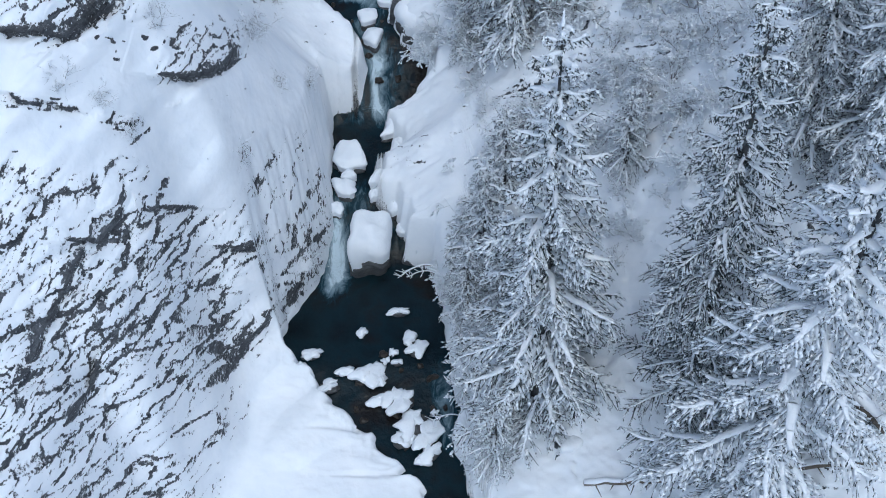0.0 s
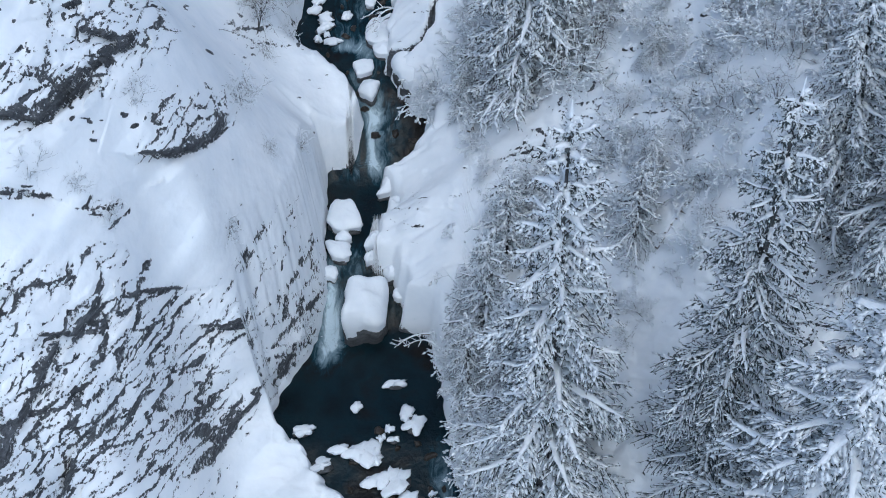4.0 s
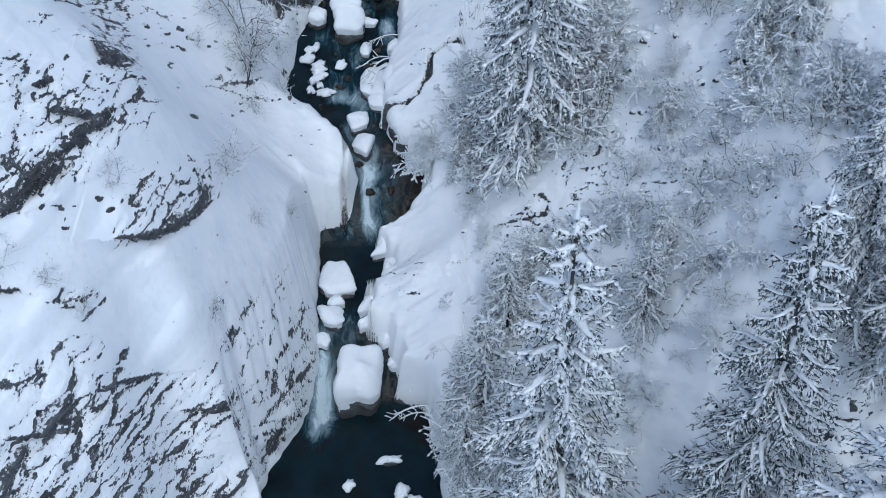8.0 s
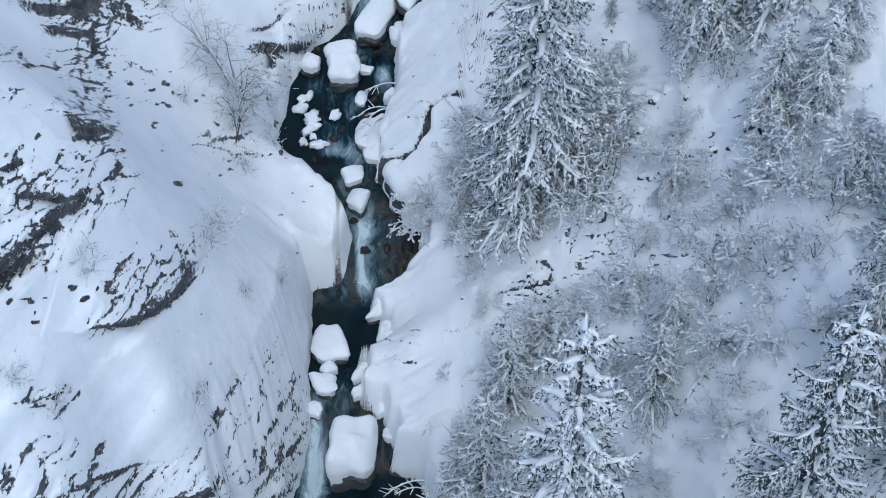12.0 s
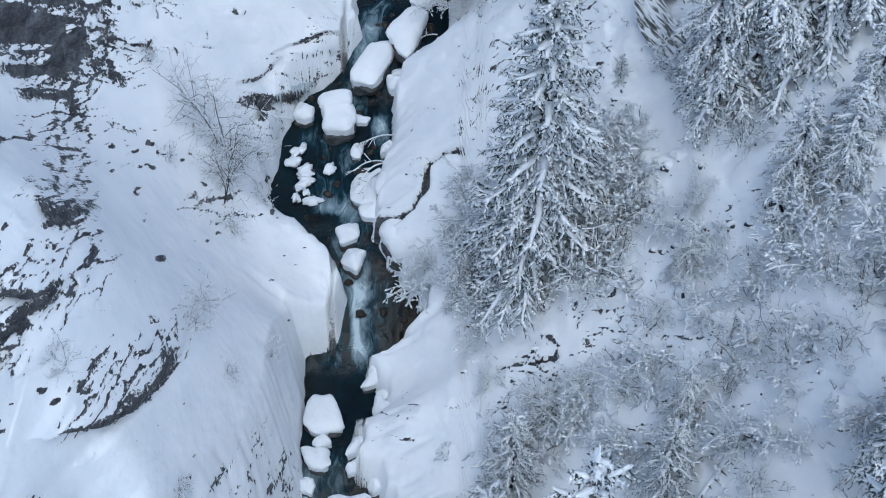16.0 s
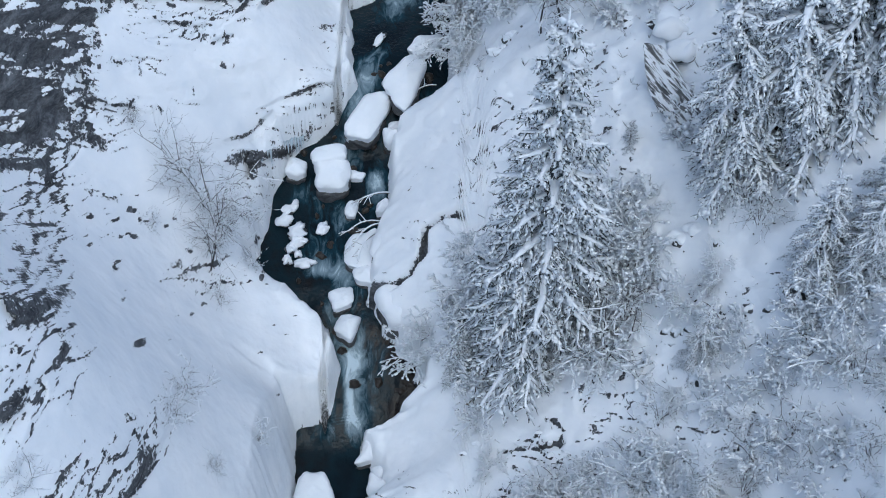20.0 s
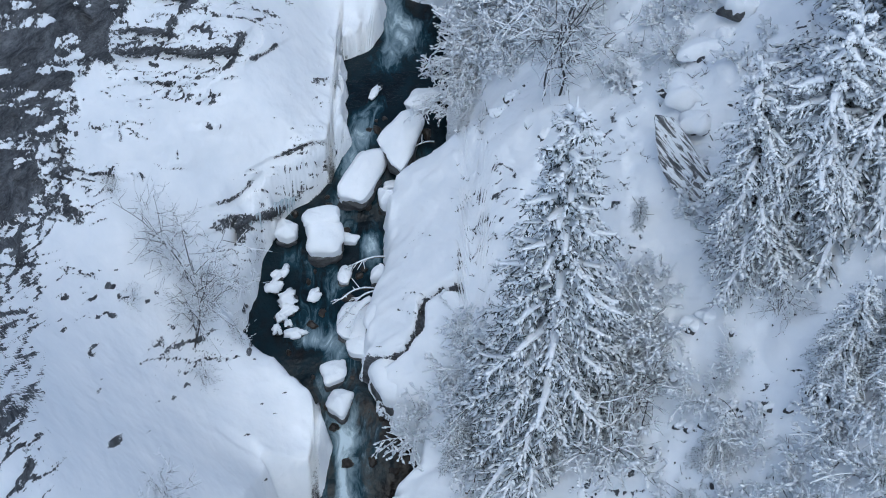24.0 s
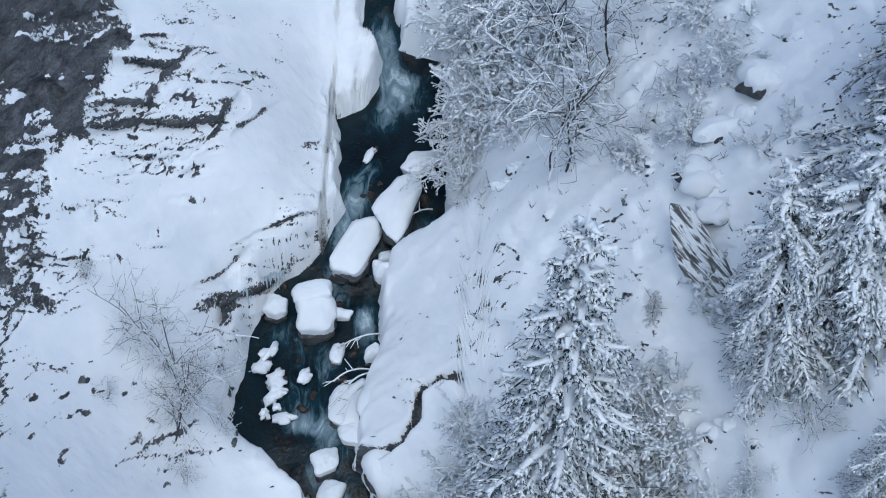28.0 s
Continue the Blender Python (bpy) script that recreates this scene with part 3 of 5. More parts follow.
# ---- mesh helpers ----
def raw_mesh(name, verts, faces, mat, smooth=True):
    """A mesh from an array of corners and one or more arrays of faces, each with its own number of corners."""
    me = bpy.data.meshes.new(name)
    verts = np.asarray(verts, np.float32)
    faces = [np.asarray(f, np.int32) for f in (faces if isinstance(faces, list) else [faces])]
    sizes = np.concatenate([np.full(len(f), f.shape[1], np.int32) for f in faces])
    me.vertices.add(len(verts))
    me.vertices.foreach_set("co", verts.ravel())
    me.loops.add(int(sizes.sum()))
    me.loops.foreach_set("vertex_index", np.concatenate([f.ravel() for f in faces]))
    me.polygons.add(len(sizes))
    me.polygons.foreach_set("loop_start", (np.cumsum(sizes) - sizes).astype(np.int32))
    if smooth:
        me.polygons.foreach_set("use_smooth", np.ones(len(sizes), bool))
    me.update(calc_edges=True)
    me.materials.append(mat)
    return me


def child(name, me, parent, label=""):
    ob = new(name, me)
    ob.parent = parent
    return tagged(ob, label)


def base(name, m, label, category, group="", kind=""):
    ob = new(name)
    ob.empty_display_size = 0.2
    ob.matrix_basis = m
    return tagged(ob, label, category, group, kind)


def grid_faces(rows, cols):
    a = (np.arange(rows - 1)[:, None] * cols + np.arange(cols - 1)).ravel()
    return np.stack([a, a + 1, a + cols + 1, a + cols], 1)


def lumps(at, way, length, radius):
    """Small six-faced lumps, long along way. Returns corners and three-cornered faces."""
    way = way / (np.linalg.norm(way, axis=1, keepdims=True) + 1e-9)
    a = np.cross(way, [0.13, 0.31, 0.94])
    a /= np.linalg.norm(a, axis=1, keepdims=True) + 1e-9
    b = np.cross(a, way)
    l, r = length[:, None] / 2, radius[:, None]
    c, d = -0.5 * a + 0.8 * b, -0.5 * a - 0.8 * b
    verts = np.stack([at + way * l, at - way * l, at + a * r, at + c * r, at + d * r], 1)
    tri = np.array([(0, 2, 3), (0, 3, 4), (0, 4, 2), (1, 3, 2), (1, 4, 3), (1, 2, 4)])
    return verts.reshape(-1, 3), (np.arange(len(at))[:, None, None] * 5 + tri).reshape(-1, 3)


def blades(at, way, length, width, flat):
    """Thin pointed sprays of needles, as four-cornered diamonds lying across flat."""
    way = way / (np.linalg.norm(way, axis=1, keepdims=True) + 1e-9)
    s = np.cross(way, flat)
    s /= np.linalg.norm(s, axis=1, keepdims=True) + 1e-9
    l, w = length[:, None], width[:, None]
    verts = np.stack([at, at + way * l * 0.55 + s * w, at + way * l, at + way * l * 0.55 - s * w], 1)
    return verts.reshape(-1, 3), np.arange(4 * len(at)).reshape(-1, 4)


def merged(*groups):
    """Several (corners, faces) as one, with a list of face arrays."""
    verts, faces, n = [], [], 0
    for v, f in groups:
        verts.append(v)
        faces.append(f + n)
        n += len(v)
    return np.concatenate(verts), faces


def prisms(segs, sides=4, squash=1.0):
    """Tapered rods: rows of p0, p1, r0, r1, pointed where a radius is nought. Returns corners and faces."""
    segs = np.asarray(segs, float).reshape(-1, 8)
    p0, p1, r = segs[:, :3], segs[:, 3:6], segs[:, 6:]
    d = p1 - p0
    d /= np.linalg.norm(d, axis=1, keepdims=True) + 1e-9
    ref = np.where(np.abs(d[:, 2:]) > 0.9, [[1.0, 0, 0]], [[0, 0, 1.0]])
    a = np.cross(d, ref)
    a /= np.linalg.norm(a, axis=1, keepdims=True) + 1e-9
    b = np.cross(a, d)
    ang = np.arange(sides) * 2 * np.pi / sides + np.pi / sides
    ring = np.cos(ang)[None, :, None] * a[:, None] + squash * np.sin(ang)[None, :, None] * b[:, None]
    verts = np.concatenate([p0[:, None] + r[:, :1, None] * ring, p1[:, None] + r[:, 1:, None] * ring], 1)
    k = np.arange(sides)
    quad = np.stack([k, (k + 1) % sides, (k + 1) % sides + sides, k + sides], 1)
    faces = (np.arange(len(segs))[:, None, None] * 2 * sides + quad[None]).reshape(-1, 4)
    return verts.reshape(-1, 3), faces

# ---- ground: one sheet of snow and rock ----
def axis_steps(lo, a, b, hi, fine, grow=1.12):
    mid = list(np.arange(a, b, fine))
    step, v = fine, mid[-1]
    up = []
    while v < hi:
        step *= grow
        v += step
        up.append(v)
    step, v = fine, mid[0]
    down = []
    while v > lo:
        step *= grow
        v -= step
        down.append(v)
    return np.array(down[::-1] + mid + up)


def build_ground():
    xs = np.r_[axis_steps(-160, -14.2, 13.4, 160, 0.075, 1.25)]
    fine = np.r_[np.arange(-14.2, -12.4, 0.045), np.arange(-12.4, -6.8, 0.025), np.arange(-6.8, -2.8, 0.03), np.arange(-2.8, -2.4, 0.06)]
    xs = np.r_[xs[xs < -14.21], fine, xs[xs > fine[-1] + 0.05]]
    # rows follow lines of even rise, so that cliffs have as many points as slopes
    probe = np.arange(2.0, 110.01, 0.1)
    climb = np.maximum(np.diff(rise(*np.meshgrid(xs, probe)), axis=0), 0.03)
    climb = np.concatenate([rise(xs, 0 * xs + probe[0])[None], climb]).cumsum(0)
    blur = np.hanning(15)[1:-1]
    climb = np.apply_along_axis(lambda r: np.convolve(np.pad(r, 6, mode="edge"), blur / blur.sum(), "valid"), 1, climb)
    level = np.arange(14.5, 63.0, 0.054)
    mid = np.stack([np.interp(level, c, probe) for c in climb.T], 1)
    out = np.cumsum(0.1 * 1.25 ** np.arange(1, 28))
    y = np.concatenate([mid[:1] - out[::-1, None], mid, mid[-1:] + out[:, None]])
    x = np.broadcast_to(xs, y.shape)
    z, rock = land(x, y, True)
    off, left = off_water(x, y)
    rough = fbm(x * 0.8, y * 0.8, 3, 71)
    near = left & (x > -15) & (y > 16) & (y < 66)
    out, bare = np.zeros_like(z), np.zeros_like(z)
    out[near], bare[near] = crags(x[near], y[near], z[near])
    fade = ease(0.05, 0.35, z - water_z(y)) * ease(-15, -14, x)
    out, bare = out * fade, bare * fade
    # the dark wall above the upper flank
    s, w = rise(x, y), fan(x, z)
    brow = np.interp(y, [41, 43.5, 47, 49, 51.2, 53.4, 60, 80], [-12.2, -11.4, -10.95, -10.5, -9.95, -9.6, -8.9, -7.0])
    cliff = left * ease(41.5, 44.5, y + 0.5 * rough) * ease(0.25, -0.3, x - brow + 0.5 * rough)
    blocks, wall = np.zeros_like(z), np.zeros_like(z)
    dark = cliff > 0.01
    for tilt, size, aspect, seed in ((20, 0.9, 1.7, 35), (78, 0.4, 2.2, 36)):
        o, b = plates(w[dark], s[dark], tilt, size, aspect, np.full(dark.sum(), 0.9), seed)
        blocks[dark] += o
        wall[dark] = np.maximum(wall[dark], b)
    out = out + cliff * 0.8 * blocks
    shelf = ease(0.25, 0.5, fbm(x * 1.3, s * 2.4 - 0.8 * x, 4, 37) + 0.2 * ease(47, 44, y))
    bare = np.maximum(bare, cliff * np.maximum(1 - shelf, 0.8 * wall))
    # dark gaps under the lips of snow on the right slope
    slope = ~left & (x < 15) & (y > 20) & (y < 66) & (off > 0.5)
    patch = fbm(x[slope] * 0.3, y[slope] * 0.3, 3, 39)
    o, b = plates(w[slope], s[slope], 8, 0.26, 1.9, 0.12 + 0.36 * ease(0.0, 0.7, patch), 41, 0.3)
    lump = fbm(w[slope] * 2.4, s[slope] * 1.7, 3, 59)
    out[slope] += ease(0.5, 1.4, off[slope]) * (0.1 * lump + 0.16 * ease(-0.1, 0.6, patch) * np.maximum(fbm(w[slope] * 1.3, s[slope] * 1.0, 2, 58), 0))
    out[slope] += 0.35 * o * ease(-0.2, 0.5, patch)
    bare[slope] = np.maximum(bare[slope], b * ease(-0.1, 0.3, patch))
    bare = np.maximum(bare, rock)
    bare = np.where((off < -0.1) & (z < water_z(y) + 0.15), 1.0, bare)
    me = raw_mesh("ground", np.stack([x, y - 0.7 * out, z + 0.71 * out], -1).reshape(-1, 3), grid_faces(*y.shape), GROUND)
    me.attributes.new("bare", "FLOAT", "POINT").data.foreach_set("value", bare.astype(np.float32).ravel())
    tagged(new("ground", me), "snow-covered gorge slopes with bare grey rock ledges", "ground", kind="structure")


build_ground()

# White water: x, y, half width, half length, amount.
FOAM = [(-4.3, 37.3, 0.35, 1.5, 1.0), (-4.25, 35.6, 0.7, 1.0, 1.15), (-3.6, 38.9, 0.5, 1.0, 0.5), (0.0, 30.0, 0.5, 1.4, 0.7), (0.2, 28.2, 0.4, 1.0, 0.7), (-2.95, 43.7, 0.35, 0.8, 0.5),
        (-2.9, 44.9, 0.5, 0.9, 0.7), (-3.6, 46.4, 0.5, 0.9, 0.6), (-4.1, 47.6, 0.8, 0.5, 0.7), (-5.0, 50.8, 0.8, 0.6, 0.5), (-2.2, 51.4, 0.5, 0.6, 0.7), (-3.1, 53.9, 0.4, 1.2, 0.8)] + [(-2.7, 55.4, 0.5, 1.0, 1.0), (-1.6, 60.0, 0.7, 0.9, 0.8), (-2.0, 62.0, 0.6, 1.2, 1.0), (-0.2, 54.4, 0.6, 0.5, 0.5), (-3.3, 40.0, 0.6, 0.6, 0.35), (-2.7, 42.9, 0.7, 0.55, 0.5), (-2.0, 58.8, 0.8, 0.9, 0.6), (-4.6, 48.6, 1.4, 1.2, 0.6), (-3.1, 47.4, 0.6, 1.2, 0.7), (-3.5, 49.9, 0.8, 0.8, 0.65), (-2.2, 50.6, 0.4, 0.9, 0.5), (-3.4, 52.6, 0.5, 1.0, 0.6),
        (-0.7, 43.5, 0.75, 1.0, -1.2), (-4.4, 34.5, 0.9, 0.8, 0.55), (-0.7, 60.2, 1.1, 1.3, 0.5), (-2.2, 56.6, 0.5, 0.9, 0.6), (-1.2, 60.9, 0.5, 0.5, 0.6), (-1.5, 42.6, 0.6, 0.5, -0.6), (-3.25, 43.3, 0.16, 0.9, -0.8), (-5.9, 48.5, 0.5, 1.6, -0.7), (-4.0, 47.0, 0.5, 0.4, -0.6), (-1.6, 46.8, 0.4, 1.0, -0.6)]


def build_water():
    ys = np.arange(18, 68, 0.08)
    f = np.linspace(0, 1, 40)
    el, er = edges(ys)
    x = (el - 0.35)[:, None] + f * (er - el + 0.7)[:, None]
    y = np.repeat(ys[:, None], len(f), 1)
    sway = 0.45 * fbm(x * 1.1, y * 0.5, 3, 85)
    fall = ease(0.12, 0.75, (water_z(y + 0.55 + sway) - water_z(y - 0.55 + sway)) / 1.1)
    z = water_z(y) + (0.015 + 0.09 * fall) * fbm(x * 1.6, y * 1.1, 3, 81)
    foam = -0.34 + 0.46 * fall + 0.16 * fbm(x * 0.9, y * 0.6, 3, 83) * (0.4 + fall)
    for fx, fy, w, l, much in FOAM:
        foam = foam + 1.0 * much * np.exp(-(((x - fx) / w) ** 2) - ((y - fy) / l) ** 2)
    me = raw_mesh("water", np.stack([x, y, z], -1).reshape(-1, 3), grid_faces(len(ys), len(f)), STREAM)
    me.attributes.new("foam", "FLOAT", "POINT").data.foreach_set("value", foam.astype(np.float32).ravel())
    return tagged(new("water", me), "dark teal mountain stream with white rapids between snowbanks", "stream", kind="structure")


build_water()


def ground_z(x, y):
    return float(land(np.array([x]), np.array([y]))[0])

# ---- spruces ----
def spruce_meshes(name, height, reach, seed, load=1.0, whorls=26, droop=0.42, per=(5, 8), twigs=4, rime=0.0, fine=1.0, frost=0.45, bars=1.0):
    """Trunk, limbs, needles and snow of a snow-laden spruce."""
    rng = np.random.RandomState(seed)
    bend = rng.uniform(-0.012, 0.012, 2) * height
    up = np.array([0, 0, 1.0])

    def spine(h):
        s = h / height
        return np.array([bend[0] * s * s, bend[1] * s * s, h])

    steps = 10
    trunk = [[*spine(height * k / steps), *spine(height * (k + 1) / steps), 0.013 * height * (1 - k / steps) + 0.015, 0.013 * height * (1 - (k + 1) / steps) + 0.012] for k in range(steps)]
    rows = []
    for w in range(whorls):
        f = 0.05 + 0.93 * (w / whorls) ** 0.92
        count = rng.randint(*per) if f < 0.85 else 4
        turn = rng.uniform(0, 6.28)
        for k in range(count):
            az = turn + 6.283 * k / count + rng.uniform(-0.35, 0.35)
            h = height * f + rng.uniform(-0.25, 0.25)
            length = (reach * (1 - f) ** 0.72 * rng.uniform(0.7, 1.15) + 0.12) * (0.6 if rng.rand() < 0.12 else 1)
            out = np.array([math.cos(az), math.sin(az), 0])
            side = np.array([-out[1], out[0], 0])
            rise, sag, sway = 0.5 * f - 0.02, droop * (1.15 - 0.55 * f) * rng.uniform(0.7, 1.3), rng.uniform(-0.15, 0.15)
            n = max(3, int(length / 0.25))
            s = np.linspace(0, 1, n + 1)[:, None]
            path = spine(h) + length * (s * out + sway * s * s * side) + length * (rise * s - sag * s**2 + 0.18 * s**4) * up
            path[1:] += rng.normal(0, 0.02, (n, 3))
            for i in range(n):
                rows.append((*path[i], *path[i + 1], s[i, 0], length, *out, *side))
    rows = np.array(rows)
    p, q, s, length, out, side = rows[:, :3], rows[:, 3:6], rows[:, 6], rows[:, 7], rows[:, 8:11], rows[:, 11:14]
    n = len(rows)
    rad = 0.016 + 0.012 * length * (1 - s)
    limbs = np.c_[p, q, rad, rad * 0.85]
    # snow along the limbs
    keep = (s > 0.02) & (rng.rand(n) < 0.95)
    thick = load * (0.035 + 0.05 * np.sin(np.pi * np.minimum(1, 0.22 + 0.85 * s))) 
    ahead = s + np.linalg.norm(q - p, axis=1) / length
    thin = load * (0.03 + 0.05 * np.sin(np.pi * np.clip(0.22 + 0.85 * ahead, 0, 1)))
    own = bars * (0.65 + 0.6 * np.mod(length * 917.0, 1.0))
    thick, thin = thick * own * rng.uniform(0.9, 1.12, n), thin * own
    lift = (0.02 + 0.45 * thick)[:, None] * up
    strip = np.c_[p + lift, q + lift, thick, thin][keep]
    # side twigs
    m = np.repeat(np.arange(n), twigs)
    m = m[(s[m] > 0.04) | (length[m] < 0.8)]
    k = len(m)
    sgn = np.where(np.arange(k) % 2, -1, 1)[:, None]
    at = p[m] + (q - p)[m] * rng.rand(k, 1)
    tl = np.clip(length[m] * (0.1 + 0.28 * np.sin(np.pi * (0.15 + 0.8 * s[m]))) * rng.uniform(0.65, 1.2, k), 0.12, 0.75)
    way = out[m] * rng.uniform(0.5, 1.0, (k, 1)) + sgn * side[m] * rng.uniform(0.45, 0.9, (k, 1)) - up * rng.uniform(0.1, 0.6, (k, 1)) + rng.normal(0, 0.1, (k, 3))
    way /= np.linalg.norm(way, axis=1, keepdims=True)
    tip = at + way * tl[:, None] - up * (tl * rng.uniform(0.05, 0.4, k))[:, None]
    stalk = np.c_[at, tip, np.full(k, 0.03), np.full(k, 0.006)]
    # snow along the twigs, broken here and there
    lain = rng.rand(k) < 0.55 + 0.25 * load
    fat = min(load, 1.35) * rng.uniform(0.022, 0.052, k)
    along = (tip - at)[lain]
    fingers = []
    for where, share, thick_by in ((0.3, 0.62, 1.35), (0.72, 0.5, 1.05)):
        mid = at[lain] + along * (where + rng.uniform(-0.1, 0.1, (len(along), 1))) + up * (0.02 + 0.4 * fat[lain, None]) + rng.normal(0, 0.012, along.shape)
        fingers.append(lumps(mid, along + rng.normal(0, 0.06, along.shape), share * tl[lain] * rng.uniform(0.7, 1.3, len(along)), thick_by * fat[lain] * rng.uniform(0.7, 1.2, len(along))))
    # needle sprays on twigs and hanging from limbs
    j = np.repeat(np.arange(k), int(9 * fine))
    f = rng.uniform(0.1, 1.0, (len(j), 1))
    spray_at = at[j] + (tip - at)[j] * f
    spray_way = way[j] * 0.7 + rng.normal(0, 0.6, (len(j), 3)) - up * rng.uniform(0, 0.8, (len(j), 1))
    h = np.repeat(np.arange(n), 3)
    hang_at = p[h] + (q - p)[h] * rng.rand(len(h), 1)
    hang_way = rng.normal(0, 0.4, (len(h), 3)) - up
    icy = rng.rand(len(j)) < frost
    spray_at = spray_at + np.where(icy, 0.015, 0)[:, None] * up
    spray = [spray_at, spray_way, rng.uniform(0.06, 0.16, len(j)), rng.uniform(0.012, 0.024, len(j)), rng.normal(0, 1, (len(j), 3)) + up]
    needle = merged(prisms(stalk, 3, 0.7), blades(*(v[~icy] for v in spray)),
                    blades(hang_at, hang_way, rng.uniform(0.12, 0.3, len(h)), rng.uniform(0.02, 0.04, len(h)), rng.normal(0, 1, (len(h), 3))))
    # snow on the twigs: small uneven clumps
    j = np.repeat(np.arange(k), 2)
    j = j[rng.rand(len(j)) < 0.45 + 0.35 * load]
    f = rng.uniform(0.0, 1.0, (len(j), 1))
    clump_at = at[j] + (tip - at)[j] * f + up * 0.03 + rng.normal(0, 0.02, (len(j), 3))
    clump = lumps(clump_at, way[j] + rng.normal(0, 0.35, (len(j), 3)), rng.uniform(0.09, 0.24, len(j)), load * rng.uniform(0.022, 0.062, len(j)))
    i = rng.randint(0, n, int(n * fine))
    pad = lumps(p[i] + (q - p)[i] * rng.rand(len(i), 1) + up * 0.05, (q - p)[i] + rng.normal(0, 0.1, (len(i), 3)), rng.uniform(0.15, 0.3, len(i)), load * rng.uniform(0.05, 0.1, len(i)))
    top = spine(height)
    tops = prisms([[*(top - up * 0.5), *(top + up * 0.02), 0.05 * load, 0.015]], 5)
    white = merged(prisms(strip, 5, 0.6), *fingers, tops, clump, pad, blades(*(v[icy] for v in spray)))
    crown = raw_mesh(name + "_needles", *needle, RIME if rime else NEEDLES, False)
    snow = raw_mesh(name + "_snow", *white, FRESH)
    return raw_mesh(name + "_trunk", *prisms(trunk, 7), BARK), raw_mesh(name + "_limbs", *prisms(limbs, 3), BARK), crown, snow


def spruce(meshes, m, label, group="snowy spruces"):
    tree = base("spruce_tree", m, label, "tree", group)
    trunk = child("trunk", meshes[0], tree)
    tagged(child("limb_work", meshes[1], trunk), kind="stuff")
    crown = tagged(child("crown", meshes[2], tree, "dark green drooping needle sprays"), kind="stuff")
    tagged(child("snow_load", meshes[3], crown, "white snow lying along the branches"), kind="stuff")
    return tree


def stand(meshes, x, y, scale, turn, label, lean=(0, 0)):
    m = Matrix.Translation((x, y, ground_z(x, y) - 0.15)) @ pose(0, 0, 0, lean[0], lean[1], turn) @ Matrix.Scale(scale, 4)
    return spruce(meshes, m, label)


OPEN_SPRUCE = spruce_meshes("open_spruce", 17.0, 2.85, 5, 1.2, 27, 0.5, (5, 7), 4, 0, 1.0, 0.45, 1.2)
BROAD_SPRUCE = spruce_meshes("broad_spruce", 18.5, 3.6, 6, 1.6, 25, 0.5, (5, 7), 4, 0, 1.0, 0.5, 1.25)
DARK_SPRUCE = spruce_meshes("dark_spruce", 16.0, 2.5, 9, 0.8, 30, 0.42, (5, 8), 4, 0, 1.0, 0.32, 1.2)
FULL_SPRUCE = spruce_meshes("full_spruce", 13.0, 2.3, 14, 1.25, 30, 0.55, (6, 8), 4, 0, 1.0, 0.5, 1.2)
HEAVY_SPRUCE = spruce_meshes("heavy_spruce", 9.0, 2.3, 31, 1.75, 18, 0.75, (6, 8), 4, 0, 0.8, 0.65, 0.85)
YOUNG_SPRUCE = spruce_meshes("young_spruce", 6.0, 1.5, 22, 0.9, 17, 0.5, (5, 7), 3, 1, 0.6, 0.6)
stand(OPEN_SPRUCE, 3.2, 27.1, 1.0, 0, "tall snow-laden spruce with open drooping branches on the bank")
stand(DARK_SPRUCE, 8.2, 26.2, 1.0, 40, "dark green spruce lightly dusted with snow")
stand(BROAD_SPRUCE, 9.0, 23.0, 1.0, 130, "large spruce with thick snow along its branches", (0, -8))
stand(FULL_SPRUCE, 3.1, 41.7, 0.98, 200, "snow-covered spruce standing alone above the stream")
stand(FULL_SPRUCE, 11.7, 31.0, 0.72, 20, "snow-covered spruce on the steep slope", (0, -6))
stand(FULL_SPRUCE, 12.9, 29.6, 0.85, 75, "snow-covered spruce on the steep slope", (0, -6))
stand(FULL_SPRUCE, 13.2, 34.0, 0.7, 155, "snow-covered spruce on the steep slope", (0, -6))
for x, y, s, turn in ((8.5, 43.4, 0.72, 0), (9.4, 43.9, 0.85, 80), (10.4, 44.2, 1.05, 150), (11.3, 45.6, 1.15, 220), (12.2, 44.0, 1.0, 300), (12.6, 47.5, 1.1, 30)):
    stand(HEAVY_SPRUCE, x, y, s, turn, "spruce thickly covered with clumps of snow", (0, -9))
for x, y, s, turn in ((9.7, 39.2, 0.42, 0), (10.7, 38.6, 0.4, 70), (7.2, 39.0, 0.26, 140), (6.8, 34.9, 0.3, 200), (11.4, 39.8, 0.45, 250)):
    stand(HEAVY_SPRUCE, x, y, s, turn, "small stunted spruce bowed down under snow")
for x, y, s, turn in ((1.8, 26.2, 0.72, 0), (3.3, 28.3, 1.1, 70), (1.5, 33.3, 0.95, 140), (0.9, 31.9, 0.7, 220), (2.3, 35.4, 0.7, 300), (6.3, 33.3, 0.62, 30), (5.75, 45.7, 0.2, 90), (0.8, 42.3, 0.42, 170),
                      (2.5, 29.6, 0.6, 260), (2.2, 31.6, 0.8, 10)):
    stand(YOUNG_SPRUCE, x, y, s, turn, "young spruce white with hoarfrost")

